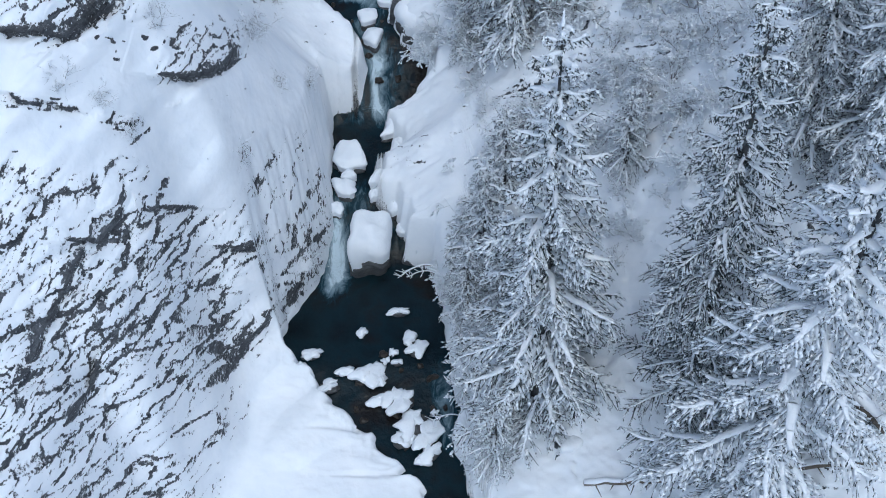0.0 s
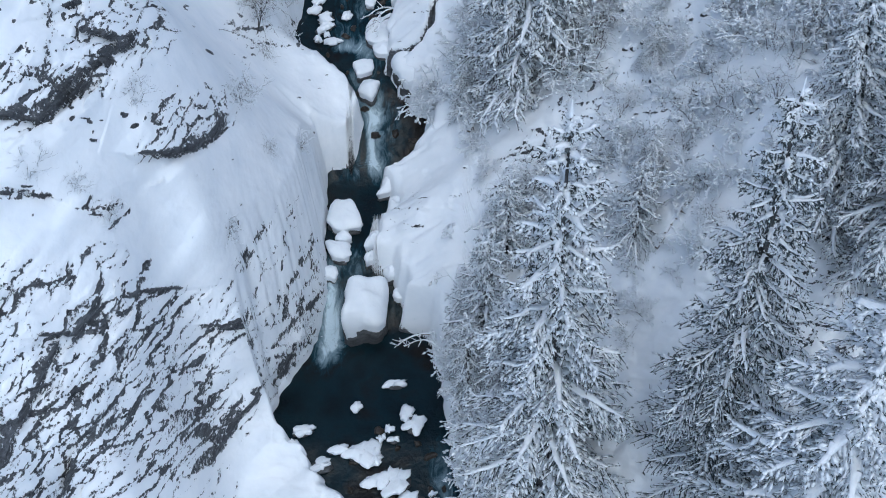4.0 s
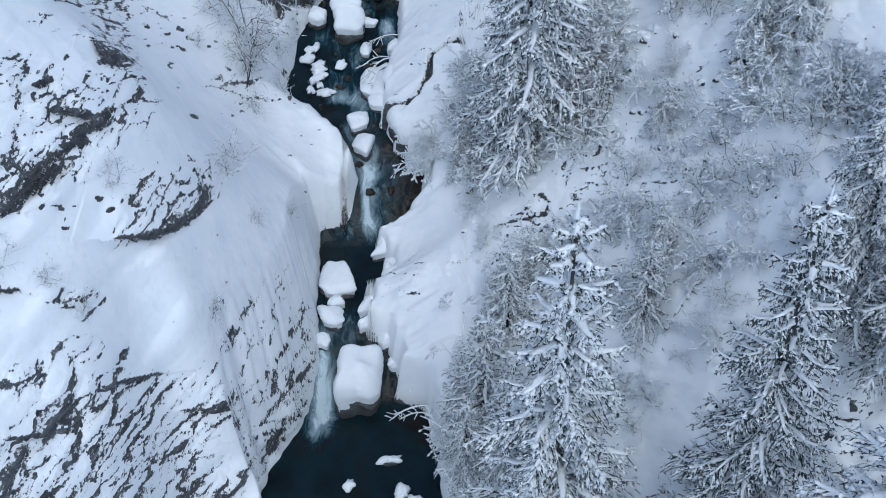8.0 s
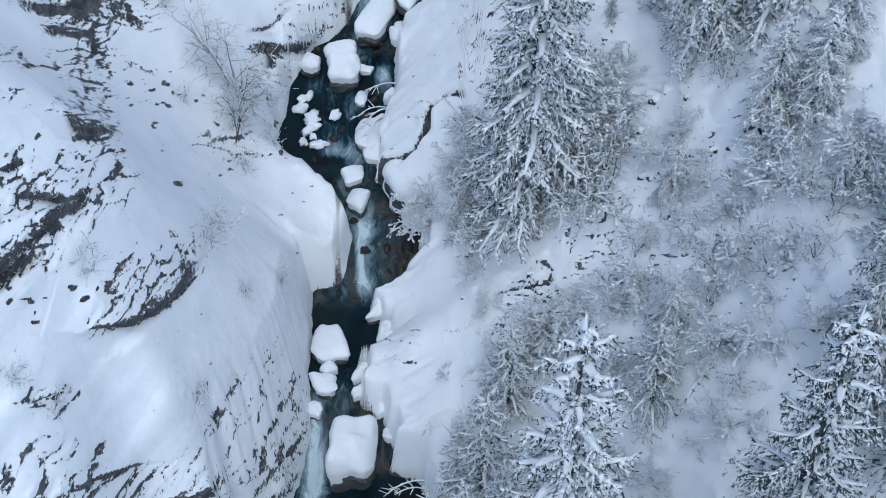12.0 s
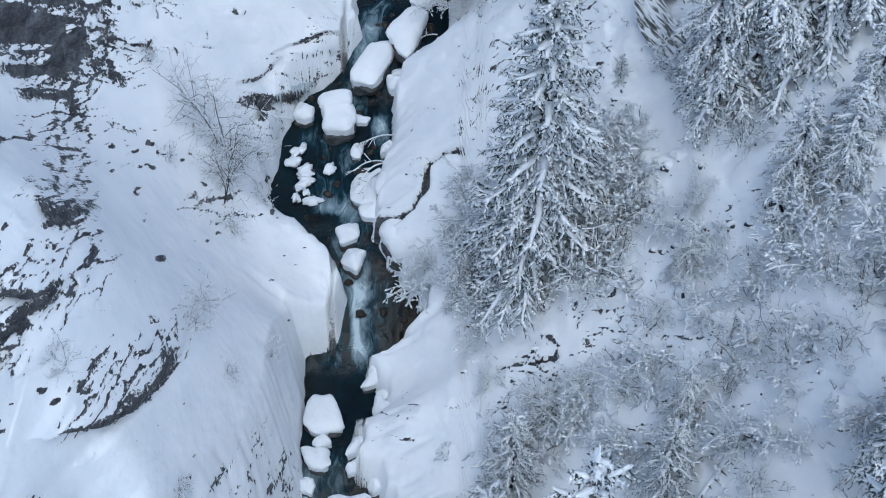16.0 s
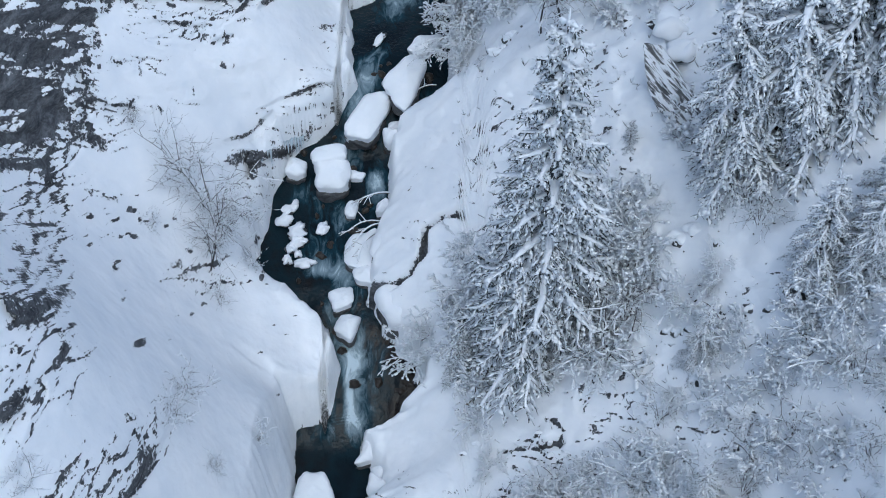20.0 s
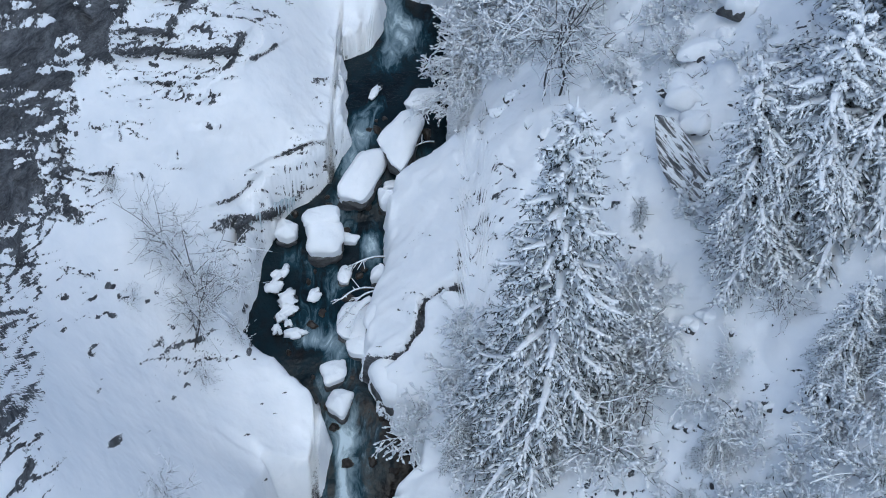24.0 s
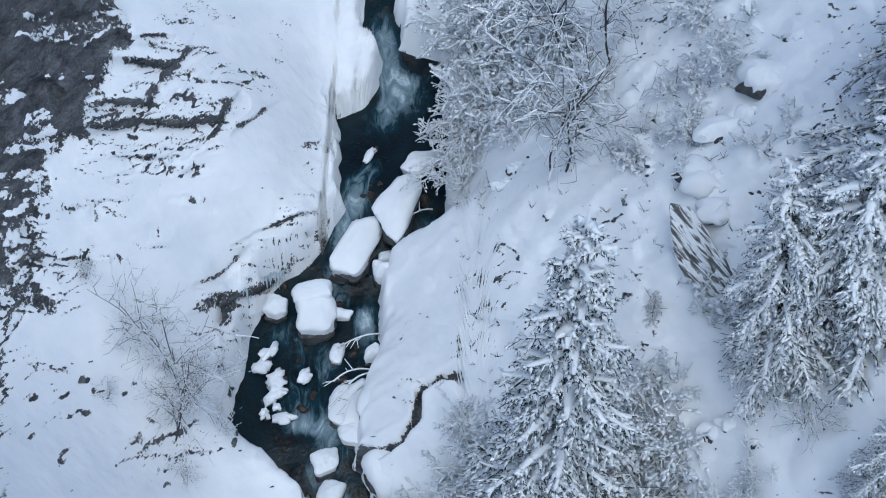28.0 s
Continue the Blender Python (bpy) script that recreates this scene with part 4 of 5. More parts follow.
# ---- boulders, stones and floes in the stream ----
def puff(name, w, d, h, seed, mat, boxy=0.6, wob=0.12, rows=12, cols=30, sink=0.25):
    """A rounded lump w by d by h with an uneven outline, flat enough below to rest on."""
    a = np.linspace(0, 2 * np.pi, cols, endpoint=False)
    th = np.linspace(0, np.pi, rows)
    a, th = np.meshgrid(a, th)
    power = lambda v, e: np.sign(v) * np.abs(v) ** e  # noqa: E731
    x, y, z = power(np.sin(th), boxy) * power(np.cos(a), boxy + 0.15), power(np.sin(th), boxy) * power(np.sin(a), boxy + 0.15), power(np.cos(th), boxy)
    swell = 1 + wob * 1.6 * vnoise(np.cos(a) * 1.3 + seed, np.sin(a) * 1.3 + th * 0.5, seed) + wob * 0.8 * vnoise(np.cos(a) * 3 + th + seed, np.sin(a) * 3, seed + 1)
    z = z + wob * 0.9 * vnoise(x * 1.8 + seed, y * 1.8, seed + 2)
    tilt = 0.22 * math.sin(2.3 * seed), 0.16 * math.cos(3.1 * seed)
    z = z + np.maximum(z, 0) * (tilt[0] * x + tilt[1] * y)
    z = np.where(z < 0, z * sink, z)
    verts = np.stack([x * swell * w / 2, y * swell * d / 2, z * h], -1).reshape(-1, 3)
    i, k = np.arange(rows - 1)[:, None] * cols, np.arange(cols)
    n = (k + 1) % cols
    faces = np.stack([i + k, i + k + cols, i + n + cols, i + n], -1).reshape(-1, 4)
    return raw_mesh(name, verts, faces, mat)


def hewn(name, w, d, h, seed, mat, taper=0.9, round_top=0.3, lumpy=0.05, cols=36):
    """A block with a cornered outline, a nearly flat tilted top and rounded rims, w by d by h, standing on its base."""
    rng = np.random.RandomState(seed)
    a = np.linspace(0, 2 * np.pi, cols, endpoint=False)
    ways = np.r_[np.arange(4) * np.pi / 2 + rng.uniform(-0.4, 0.4, 4), rng.uniform(0, 2 * np.pi, 3)]
    dist = np.r_[rng.uniform(0.8, 1.0, 4), rng.uniform(0.8, 1.15, 3)]
    edge = (np.maximum(np.cos(a[:, None] - ways) / dist, 0.02) ** 9).sum(1) ** (-1 / 9)
    edge = edge * (1 + 0.05 * vnoise(np.cos(a) * 2.3 + seed, np.sin(a) * 2.3, seed))
    b = np.linspace(0, np.pi / 2, 6)
    reach = np.r_[0.001, 0.12, 0.25, 1 - round_top + round_top * np.sin(b), 0.985, taper + 0.03, taper]
    level = np.r_[1, 1, 0.98, 0.95 - 0.42 * (1 - np.cos(b)), 0.42, 0.15, -0.12]
    r, z = reach[:, None] * edge, np.repeat(level[:, None], cols, 1)
    x, y = r * np.cos(a), r * np.sin(a)
    top = ease(0.3, 0.9, z)
    z = z + top * (rng.uniform(-0.22, 0.22) * x + (0.16 + rng.uniform(-0.1, 0.14)) * y + lumpy * fbm(x * 1.6 + seed, y * 1.6, 2, seed))
    k = 1 + lumpy * fbm(x * 2.1 + seed, y * 2.1 + 2 * z, 2, seed + 3)
    verts = np.stack([x * k * w / 2, y * k * d / 2, z * h], -1).reshape(-1, 3)
    i, q = np.arange(len(reach) - 1)[:, None] * cols, np.arange(cols)
    n = (q + 1) % cols
    return raw_mesh(name, verts, np.stack([i + q, i + q + cols, i + n + cols, i + n], -1).reshape(-1, 4), mat)


def snow_boulder(x, y, w, d, h, turn=0, boxy=0.6, seed=0, lift=0.0, z=None, label="boulder in the stream under a thick cap of snow"):
    thing = base("boulder", pose(x, y, (water_z(y) if z is None else z) + lift, 0, 0, turn), label, "boulder", "boulders in the stream")
    child("rock", hewn("boulder_rock", w * 0.95, d * 0.95, h * 0.5, seed + 1, ROCK, 0.97, 0.12, 0.12, 30), thing, "dark wet grey rock").location.z = -0.15
    cap = child("snow_cap", hewn("boulder_snow", w * 1.02, d * 1.02, h * 0.88, seed + 1, FRESH, 0.86, 0.45 if min(w, d) > 1.2 else 0.7, 0.07, 44), thing, "smooth white snow cap")
    cap.location.z = h * 0.14
    return thing


for n, (x, y, w, d, h, turn, boxy) in enumerate((
        (-2.85, 36.15, 2.0, 2.0, 1.9, 8, 0.42), (-3.95, 40.2, 1.3, 1.6, 0.8, 12, 0.5), (-4.05, 38.6, 1.0, 0.9, 0.6, 0, 0.7), (-4.3, 37.8, 0.6, 0.6, 0.5, 0, 0.7), (-3.9, 39.2, 0.6, 0.5, 0.5, 30, 0.7),
        (-3.26, 46.45, 0.95, 0.75, 0.5, 10, 0.7), (-3.05, 45.5, 0.95, 1.0, 0.65, -20, 0.55), (-3.8, 51.2, 1.45, 1.6, 1.1, 12, 0.45), (-3.1, 50.1, 0.5, 0.8, 0.35, -20, 0.7)) + ((-2.65, 48.1, 1.3, 1.5, 0.7, 0, 0.65),
        (-2.55, 53.4, 1.15, 3.0, 0.9, -25, 0.5), (-1.2, 54.9, 1.35, 2.4, 0.9, -27, 0.5), (-0.65, 56.5, 0.95, 1.1, 0.55, -20, 0.6), (-1.5, 53.3, 0.8, 0.45, 0.35, 10, 0.7), (-0.14, 53.7, 0.8, 0.5, 0.35, 25, 0.7),
        (-3.0, 51.4, 0.6, 0.4, 0.35, 0, 0.8), (-5.15, 51.5, 0.9, 0.75, 0.75, 0, 0.7), (-1.3, 52.2, 0.55, 0.4, 0.35, 0, 0.8), (-1.0, 53.2, 0.5, 0.4, 0.3, 40, 0.8))):
    snow_boulder(x, y, w, d, h, turn, boxy, 11 + 3 * n, -0.05)
snow_boulder(-1.25, 48.4, 1.75, 4.2, 1.15, -17, 0.42, 90, 0, 5.15, "long flat slab of rock under deep snow on the bank")
snow_boulder(-1.0, 45.75, 2.3, 1.7, 1.3, 5, 0.6, 95, 0, 4.3, "round bank boulder under lumpy snow")
slab_top = child("upper_snow", puff("slab_snow", 1.3, 0.75, 0.34, 55, FRESH, 0.5, 0.1), bpy.data.objects["boulder.007"], "second layer of snow split by a crack")
slab_top.location = (-0.04, 0.42, 0.98)

for n, (x, y, w, d) in enumerate((
        (-1.68, 33.32, 0.84, 0.34), (-3.11, 32.3, 0.42, 0.37), (-4.99, 31.2, 0.85, 0.5), (-1.25, 31.9, 0.55, 0.6), (-0.98, 31.5, 0.5, 0.75), (-1.91, 31.3, 0.3, 0.28), (-1.71, 30.9, 0.3, 0.42), (-2.1, 31.0, 0.2, 0.2), (-2.7, 30.4, 0.8, 0.95),
        (-3.1, 30.45, 0.6, 0.6), (-2.35, 30.25, 0.6, 0.5), (-3.66, 30.55, 0.7, 0.4), (-2.22, 30.9, 0.21, 0.24), (-4.3, 29.95, 0.9, 0.6), (-1.9, 29.6, 0.6, 1.0), (-1.5, 29.45, 0.8, 1.1), (-1.1, 28.7, 1.1, 1.3), (-0.65, 28.1, 0.9, 1.2)) + ((-0.45, 27.5, 0.6, 0.9), (-1.5, 27.9, 0.6, 0.6), (-2.4, 29.5, 0.7, 0.45), (-0.7, 27.2, 0.5, 0.5), (-5.3, 30.75, 0.45, 0.35), (-1.3, 28.1, 0.6, 0.6), (-5.3, 50.1, 0.35, 0.62), (-5.45, 49.6, 0.5, 0.5), (-5.05, 49.2, 0.7, 0.7),
        (-4.85, 48.75, 0.65, 0.5), (-5.2, 48.45, 0.4, 0.4), (-5.25, 47.95, 0.42, 0.35), (-4.6, 47.8, 0.62, 0.32), (-4.9, 48.2, 0.2, 0.25), (-4.07, 49.3, 0.33, 0.55), (-2.25, 57.2, 0.25, 0.75), (-3.15, 50.2, 0.4, 0.75), (-0.3, 29.0, 0.25, 0.2))):
    m = pose(x, y, water_z(y) + 0.02, 0, 0, 47 * n % 360 if abs(w - d) < 0.15 else (-25 if d > w else 12))
    stone = base("snowy_stone", m, "low stone in the stream capped with flat snow", "stone", "snowy stones in the stream")
    child("rock", puff("stone_rock", w * 0.95, d * 0.95, 0.12, 200 + n, ROCK, 0.8, 0.2, 6, 14), stone)
    cap = child("snow_cap", puff("stone_snow", w, d, 0.13 + 0.08 * min(w, d), 300 + n, FRESH, 0.75, 0.42, 8, 26), stone)
    cap.location.z = 0.08

# small bank boulders that give the right edge its scalloped lip
bank = np.random.RandomState(31)
for n, y in enumerate((36.3, 37.0, 37.7, 38.3, 38.9, 39.6, 40.3, 41.0, 41.7, 47.2, 49.9, 52.6)):
    w = bank.uniform(0.5, 0.95)
    snow_boulder(float(edges(np.array([y]))[1][0]) + bank.uniform(-0.25, 0.1), y, w, w * bank.uniform(0.7, 1.1), bank.uniform(0.5, 0.9), bank.uniform(-40, 40), 0.65, 400 + 5 * n, 0.0, None, "small boulder at the water's edge under a snow cap")
# bare wet stones that break the surface of the rapids
for n in range(64):
    y = bank.uniform(43.5, 56.0) if n < 50 else bank.uniform(27.5, 31.5)
    l, r = (float(e[0]) for e in edges(np.array([y])))
    w = bank.uniform(0.16, 0.5)
    stone = base("wet_stone", pose(l + (r - l) * bank.uniform(0.06, 0.94), y, water_z(y) - 0.04, 0, 0, bank.uniform(0, 180)), "dark wet stone breaking the surface of the stream", "stone", "wet stones in the stream")
    child("rock", puff("wet_stone", w, w * bank.uniform(0.6, 1.0), bank.uniform(0.08, 0.2), 600 + n, WET, 0.8, 0.25, 7, 14, 0.6), stone)


# ---- icicles under the bank ledge ----
def icicle_row(x, y, z, count, width, turn, seed):
    rng = np.random.RandomState(seed)
    row = base("icicle_row", pose(x, y, z, 0, 0, turn), "row of pale blue icicles hanging from a rock ledge", "icicles")
    for k in range(count):
        l, at = rng.uniform(0.25, 0.85), width * (k / (count - 1) - 0.5) + rng.uniform(-0.04, 0.04)
        bits, top = [], rng.uniform(-0.05, 0.05)
        for a, b in ((0, 0.4), (0.4, 0.75), (0.75, 1)):
            bits.append([at, top, -l * a, at, top, -l * b, 0.05 * (1 - a) + 0.004, 0.05 * (1 - b) + 0.003])
        child("icicle", raw_mesh("icicle", *prisms(bits, 6), ICE), row)


icicle_row(-5.5, 51.9, 7.0, 14, 1.3, 24, 3)
icicle_row(-6.4, 50.9, 7.3, 8, 0.9, 15, 4)

# ---- leafless shrubs and trees with frost ----
def shrub_meshes(name, seed, stems, height, spread, frost, droop=0.0, kids=5, twigs=5, thick=0.03, trunk=0.0, clumps=0.0):
    """Wood and snow of a many-stemmed shrub; with a trunk, of a small leafless tree."""
    rng = np.random.RandomState(seed)
    wood, white, blobs = [], [], []
    up = np.array([0, 0, 1.0])

    def grow(at, way, length, r, steps, sag, level):
        pts = [np.array(at, float)]
        way = way / np.linalg.norm(way)
        for k in range(steps):
            way = way + rng.normal(0, 0.13, 3) - up * sag * (k + 1) / steps
            way /= np.linalg.norm(way)
            pts.append(pts[-1] + way * length / steps)
        rad = np.linspace(r, r * 0.35, steps + 1)
        for k in range(steps):
            wood.append([*pts[k], *pts[k + 1], rad[k], rad[k + 1]])
            if rng.rand() < frost:
                flat = 1 - 0.6 * abs(way[2])
                coat = (0.7 * rad[k] + 0.012 + 0.022 * rng.rand()) * flat
                lift = up * (0.4 * rad[k] + 0.4 * coat)
                white.append([*(pts[k] + lift), *(pts[k + 1] + lift), coat, coat * rng.uniform(0.5, 1.0)])
            if level > 1 and rng.rand() < clumps:
                blobs.append([*(pts[k + 1] + up * 0.02), *way, rng.uniform(0.1, 0.26), rng.uniform(0.035, 0.08)])
        return pts

    for s in range(stems):
        az = 6.283 * (s + rng.uniform(-0.35, 0.35)) / stems
        out = np.array([math.cos(az), math.sin(az), 0])
        lean = spread * rng.uniform(0.35, 1.0)
        foot = out * 0.12 * rng.rand() * (0 if trunk else 1)
        if trunk and s == 0:
            main = grow((0, 0, 0), up + 0.12 * out, height, thick * 1.6, 7, 0.0, 0)
        first = grow(main[2 + s % 4] if trunk else foot, out * lean + up * (0.9 if trunk else 1), height * rng.uniform(0.65, 1.0) * (0.6 if trunk else 1), thick * rng.uniform(0.7, 1.1), 5, droop, 1)
        for k in range(kids):
            i = 1 + k * 4 // kids
            side = rng.normal(0, 1, 3) + out * 0.7 + up * 0.3
            second = grow(first[i], side, height * rng.uniform(0.22, 0.42), thick * 0.5, 3, droop * 1.2, 2)
            for q in range(twigs):
                third = grow(second[1 + q % 3], rng.normal(0, 1, 3) + side * 0.6, height * rng.uniform(0.09, 0.2), thick * 0.3, 2, droop, 3)
                if q % 2:
                    grow(third[1], rng.normal(0, 1, 3) + side * 0.4, height * 0.09, thick * 0.22, 1, 0, 4)
    snow = prisms(white, 3, 0.8)
    if blobs:
        blobs = np.array(blobs)
        snow = merged(snow, lumps(blobs[:, :3], blobs[:, 3:6] * [1, 1, 0.4], blobs[:, 6], blobs[:, 7]))
    return raw_mesh(name + "_wood", *prisms(wood, 3), BARK if frost < 0.6 else TWIG), raw_mesh(name + "_snow", *snow, FRESH)


def shrub(meshes, x, y, scale, turn, name, label, lean=(0, 0), z=None):
    m = Matrix.Translation((x, y, (ground_z(x, y) - 0.06) if z is None else z)) @ pose(0, 0, 0, lean[0], lean[1], turn) @ Matrix.Scale(scale, 4)
    thing = base(name, m, label, "tree" if "tree" in name else "shrub", name.replace("_", " ") + "s")
    tagged(child("twig_work", meshes[0], thing, "thin dark brown branches"), kind="stuff")
    tagged(child("frost", meshes[1], thing, "white rime and snow on the twigs"), kind="stuff")
    return thing


RIMED = [shrub_meshes(f"rimed_{k}", 40 + k, 7, 1.7, 0.9, 1.0, 0.2, 5, 4, 0.022, 0.0, 0.8) for k in range(3)]
HANGING = shrub_meshes("hanging", 50, 10, 2.6, 1.2, 1.0, 0.42, 7, 6, 0.03, 0.0, 0.5)
SPARSE = [shrub_meshes(f"sparse_{k}", 60 + k, 6, 1.7, 0.8, 0.45, 0.05, 6, 5, 0.013) for k in range(2)]
BIRCH = [shrub_meshes(f"birch_{k}", 70 + k, 8, 4.0, 0.7, 0.58, -0.02, 5, 5, 0.024, 1.0) for k in range(2)]
SPRIG = [shrub_meshes(f"sprig_{k}", 80 + k, 5, 0.75, 1.1, 0.58, 0.15, 4, 3, 0.016, 0.0, 0.6) for k in range(3)]
spots = random.Random(5)
for n, (x, y, s) in enumerate(((0.6, 33.0, 0.9), (1.1, 34.6, 1.0), (2.6, 36.0, 1.1), (5.6, 34.6, 1.0), (7.0, 33.7, 1.0), (0.7, 43.0, 0.8), (1.4, 44.5, 1.3), (0.9, 44.0, 1.0), (2.0, 44.2, 1.1), (6.2, 42.4, 1.0),
                               (5.4, 42.6, 1.0), (1.7, 38.7, 0.7), (1.2, 40.6, 0.7), (2.6, 54.6, 1.0), (5.8, 51.0, 0.7), (6.8, 50.3, 0.8), (8.1, 52.0, 1.0), (3.4, 54.6, 1.1), (4.9, 53.6, 1.0), (7.6, 54.4, 0.8)) + ((7.5, 37.5, 0.8), (7.5, 38.8, 0.6), (1.6, 59.8, 1.4), (3.0, 58.9, 1.5), (4.4, 57.4, 1.4), (2.6, 57.2, 1.4), (3.6, 56.0, 1.3), (5.5, 36.6, 0.8), (3.7, 36.6, 1.0), (4.5, 37.2, 0.8), (6.3, 36.6, 0.9),
                               (8.2, 31.6, 0.9), (6.4, 31.4, 0.8), (9.9, 36.8, 0.9), (11.6, 36.6, 1.1), (9.0, 33.0, 0.9), (10.4, 32.4, 1.0), (8.0, 33.6, 0.8), (7.8, 41.0, 0.6), (0.8, 29.4, 0.7), (0.9, 30.6, 0.8))):
    shrub(RIMED[n % 3], x, y, s * spots.uniform(0.9, 1.15), 67 * n, "frosted_shrub", "rounded leafless shrub thick with white frost")
for n, (x, y, s) in enumerate(((0.9, 61.0, 1.7), (1.8, 60.8, 1.8), (2.7, 60.0, 1.7), (3.7, 58.8, 1.6), (1.3, 59.2, 1.5), (2.1, 58.4, 1.7), (3.1, 57.2, 1.5), (4.0, 55.0, 1.2), (1.5, 56.6, 1.4), (2.2, 55.6, 1.3), (0.9, 45.6, 0.9), (1.1, 43.0, 1.0), (5.4, 44.3, 1.1),
                               (5.9, 43.2, 1.2), (5.5, 42.0, 1.1), (5.0, 41.2, 1.0), (1.6, 41.7, 1.1), (7.0, 40.6, 0.7), (7.6, 40.7, 0.6), (8.2, 38.6, 0.7), (8.6, 37.2, 0.8), (9.4, 37.9, 0.8), (10.1, 38.0, 0.9), (6.6, 38.1, 0.5), (3.3, 37.0, 0.9))):
    shrub(RIMED[n % 3], x, y, s * spots.uniform(0.85, 1.15), 53 * n, "frosted_shrub", "spreading leafless shrub thick with white frost")
for n, (x, y, s, tx) in enumerate(((0.9, 55.6, 0.8, -20), (1.2, 56.6, 0.9, -22), (1.0, 57.8, 0.8, -25), (0.9, 54.6, 0.6, -20), (1.7, 43.4, 0.9, 0), (2.4, 42.8, 0.9, 0), (4.6, 40.6, 0.9, 0))):
    shrub(HANGING, x, y, s, 50 * n, "hanging_shrub", "snow-bent shrub hanging over the bank", (0, tx))
shrub(RIMED[1], -0.75, 43.9, 0.85, 30, "frosted_shrub", "small frosted bush leaning over the rapids", (35, -30), 4.75)
shrub(RIMED[0], -0.45, 44.3, 0.8, 130, "frosted_shrub", "small frosted bush leaning over the rapids", (25, -20), 4.9)
for n, (x, y, s) in enumerate(((10.2, 36.2, 1.1), (9.3, 34.9, 1.0), (7.9, 35.1, 0.9), (7.0, 35.8, 0.8), (11.5, 35.9, 1.2), (4.9, 40.3, 1.5), (5.5, 41.2, 1.3), (9.0, 35.8, 0.9), (10.2, 34.2, 0.9), (8.0, 36.2, 0.8), (3.2, 36.6, 1.2),
                               (2.5, 36.9, 1.0), (8.2, 33.3, 0.8), (8.4, 42.6, 0.9), (8.8, 41.6, 0.9), (6.0, 30.8, 0.5), (11.8, 23.5, 1.3), (12.8, 23.7, 1.2), (8.3, 32.3, 0.8), (10.9, 35.3, 0.9), (11.0, 24.4, 1.0), (6.2, 38.0, 0.7), (9.4, 37.6, 0.7))):
    shrub(SPARSE[n % 2], x, y, s * spots.uniform(0.9, 1.15), 81 * n, "bare_shrub", "thin bare shrub with little snow on its twigs")
for n, (x, y, s, lean) in enumerate(((3.8, 51.1, 1.15, 6), (3.4, 51.6, 1.0, -14), (-7.35, 45.25, 0.85, -24), (-7.68, 47.2, 0.8, -20), (-7.2, 45.4, 0.6, 24), (-6.9, 47.4, 0.5, 10), (4.0, 55.6, 1.3, 0), (5.3, 55.0, 1.2, 5))):
    shrub(BIRCH[n % 2], x, y, s, 120 * n, "bare_tree", "slender leafless tree dusted with frost", (0, lean))
for n, (x, y, s) in enumerate(((-6.8, 37.1, 0.55), (-5.2, 34.7, 0.5), (-6.8, 32.5, 0.5), (-9.3, 29.2, 0.4), (-9.9, 29.0, 0.4), (-8.6, 32.2, 0.45), (-5.9, 36.6, 0.4), (-9.0, 45.3, 0.4), (-6.8, 38.3, 0.6), (-10.7, 28.6, 0.5), (-9.7, 48.1, 0.4), (-5.2, 39.0, 0.4),
                               (-6.5, 48.3, 0.5), (-6.2, 46.6, 0.45), (-6.9, 44.2, 0.5), (-7.3, 46.3, 0.5))):
    shrub(SPARSE[n % 2], x, y, 1.35 * s, 95 * n, "bare_shrub", "low bare shrub poking through the snow")

# low brush that the snow half covers, in drifts over the right slope
place = np.random.RandomState(12)
BRUSH = [(4.0, 36.5, 2.4, 1.6, 16), (7.5, 35.5, 2.0, 1.5, 14), (10.0, 38.5, 1.6, 1.6, 14), (4.8, 41.5, 1.6, 1.4, 10), (6.5, 32.0, 1.8, 1.2, 10), (3.5, 55.5, 1.8, 2.2, 16),
         (8.0, 52.5, 2.0, 1.5, 12), (5.5, 50.0, 1.6, 1.4, 6), (1.2, 43.0, 0.7, 1.6, 8), (11.5, 35.5, 1.2, 2.0, 10), (6.5, 45.5, 1.2, 2.0, 5), (2.2, 34.0, 0.9, 2.0, 8), (9.5, 48.0, 1.0, 1.5, 6)]
for bx, by, rx, ry, count in BRUSH:
    for k in range(count):
        x, y = bx + rx * place.randn() * 0.6, by + ry * place.randn() * 0.6
        if x > edges(np.array([y]))[1][0] + 0.7:
            shrub(SPRIG[k % 3], x, y, place.uniform(0.6, 1.3), 71 * k, "frosted_shrub", "low frosted brush poking out of the snow")

# ---- rocks and fallen wood on the slopes ----
def slope_rock(x, y, w, d, h, turn, seed, sunk=0.2, label="grey rock half buried in snow", tilt=0, cover=1.0):
    thing = base("slope_rock", pose(x, y, ground_z(x, y) - sunk, tilt, 0, turn), label, "rock", "rocks on the slope")
    child("rock", puff("slope_rock", w * 0.92, d * 0.92, h * 0.5, seed, ROCK, 0.85, 0.34, 12, 24, 0.3), thing)
    cap = child("snow_cap", puff("slope_rock_snow", w * 1.2 * cover, d * 1.2 * cover, h * 0.7, seed + 1, FRESH, 0.8, 0.3, 12, 30, 0.5), thing, "smooth white snow cap")
    cap.location = (0.04 * w, d * (0.08 + 0.5 * (1 - cover)), h * 0.3)
    return thing


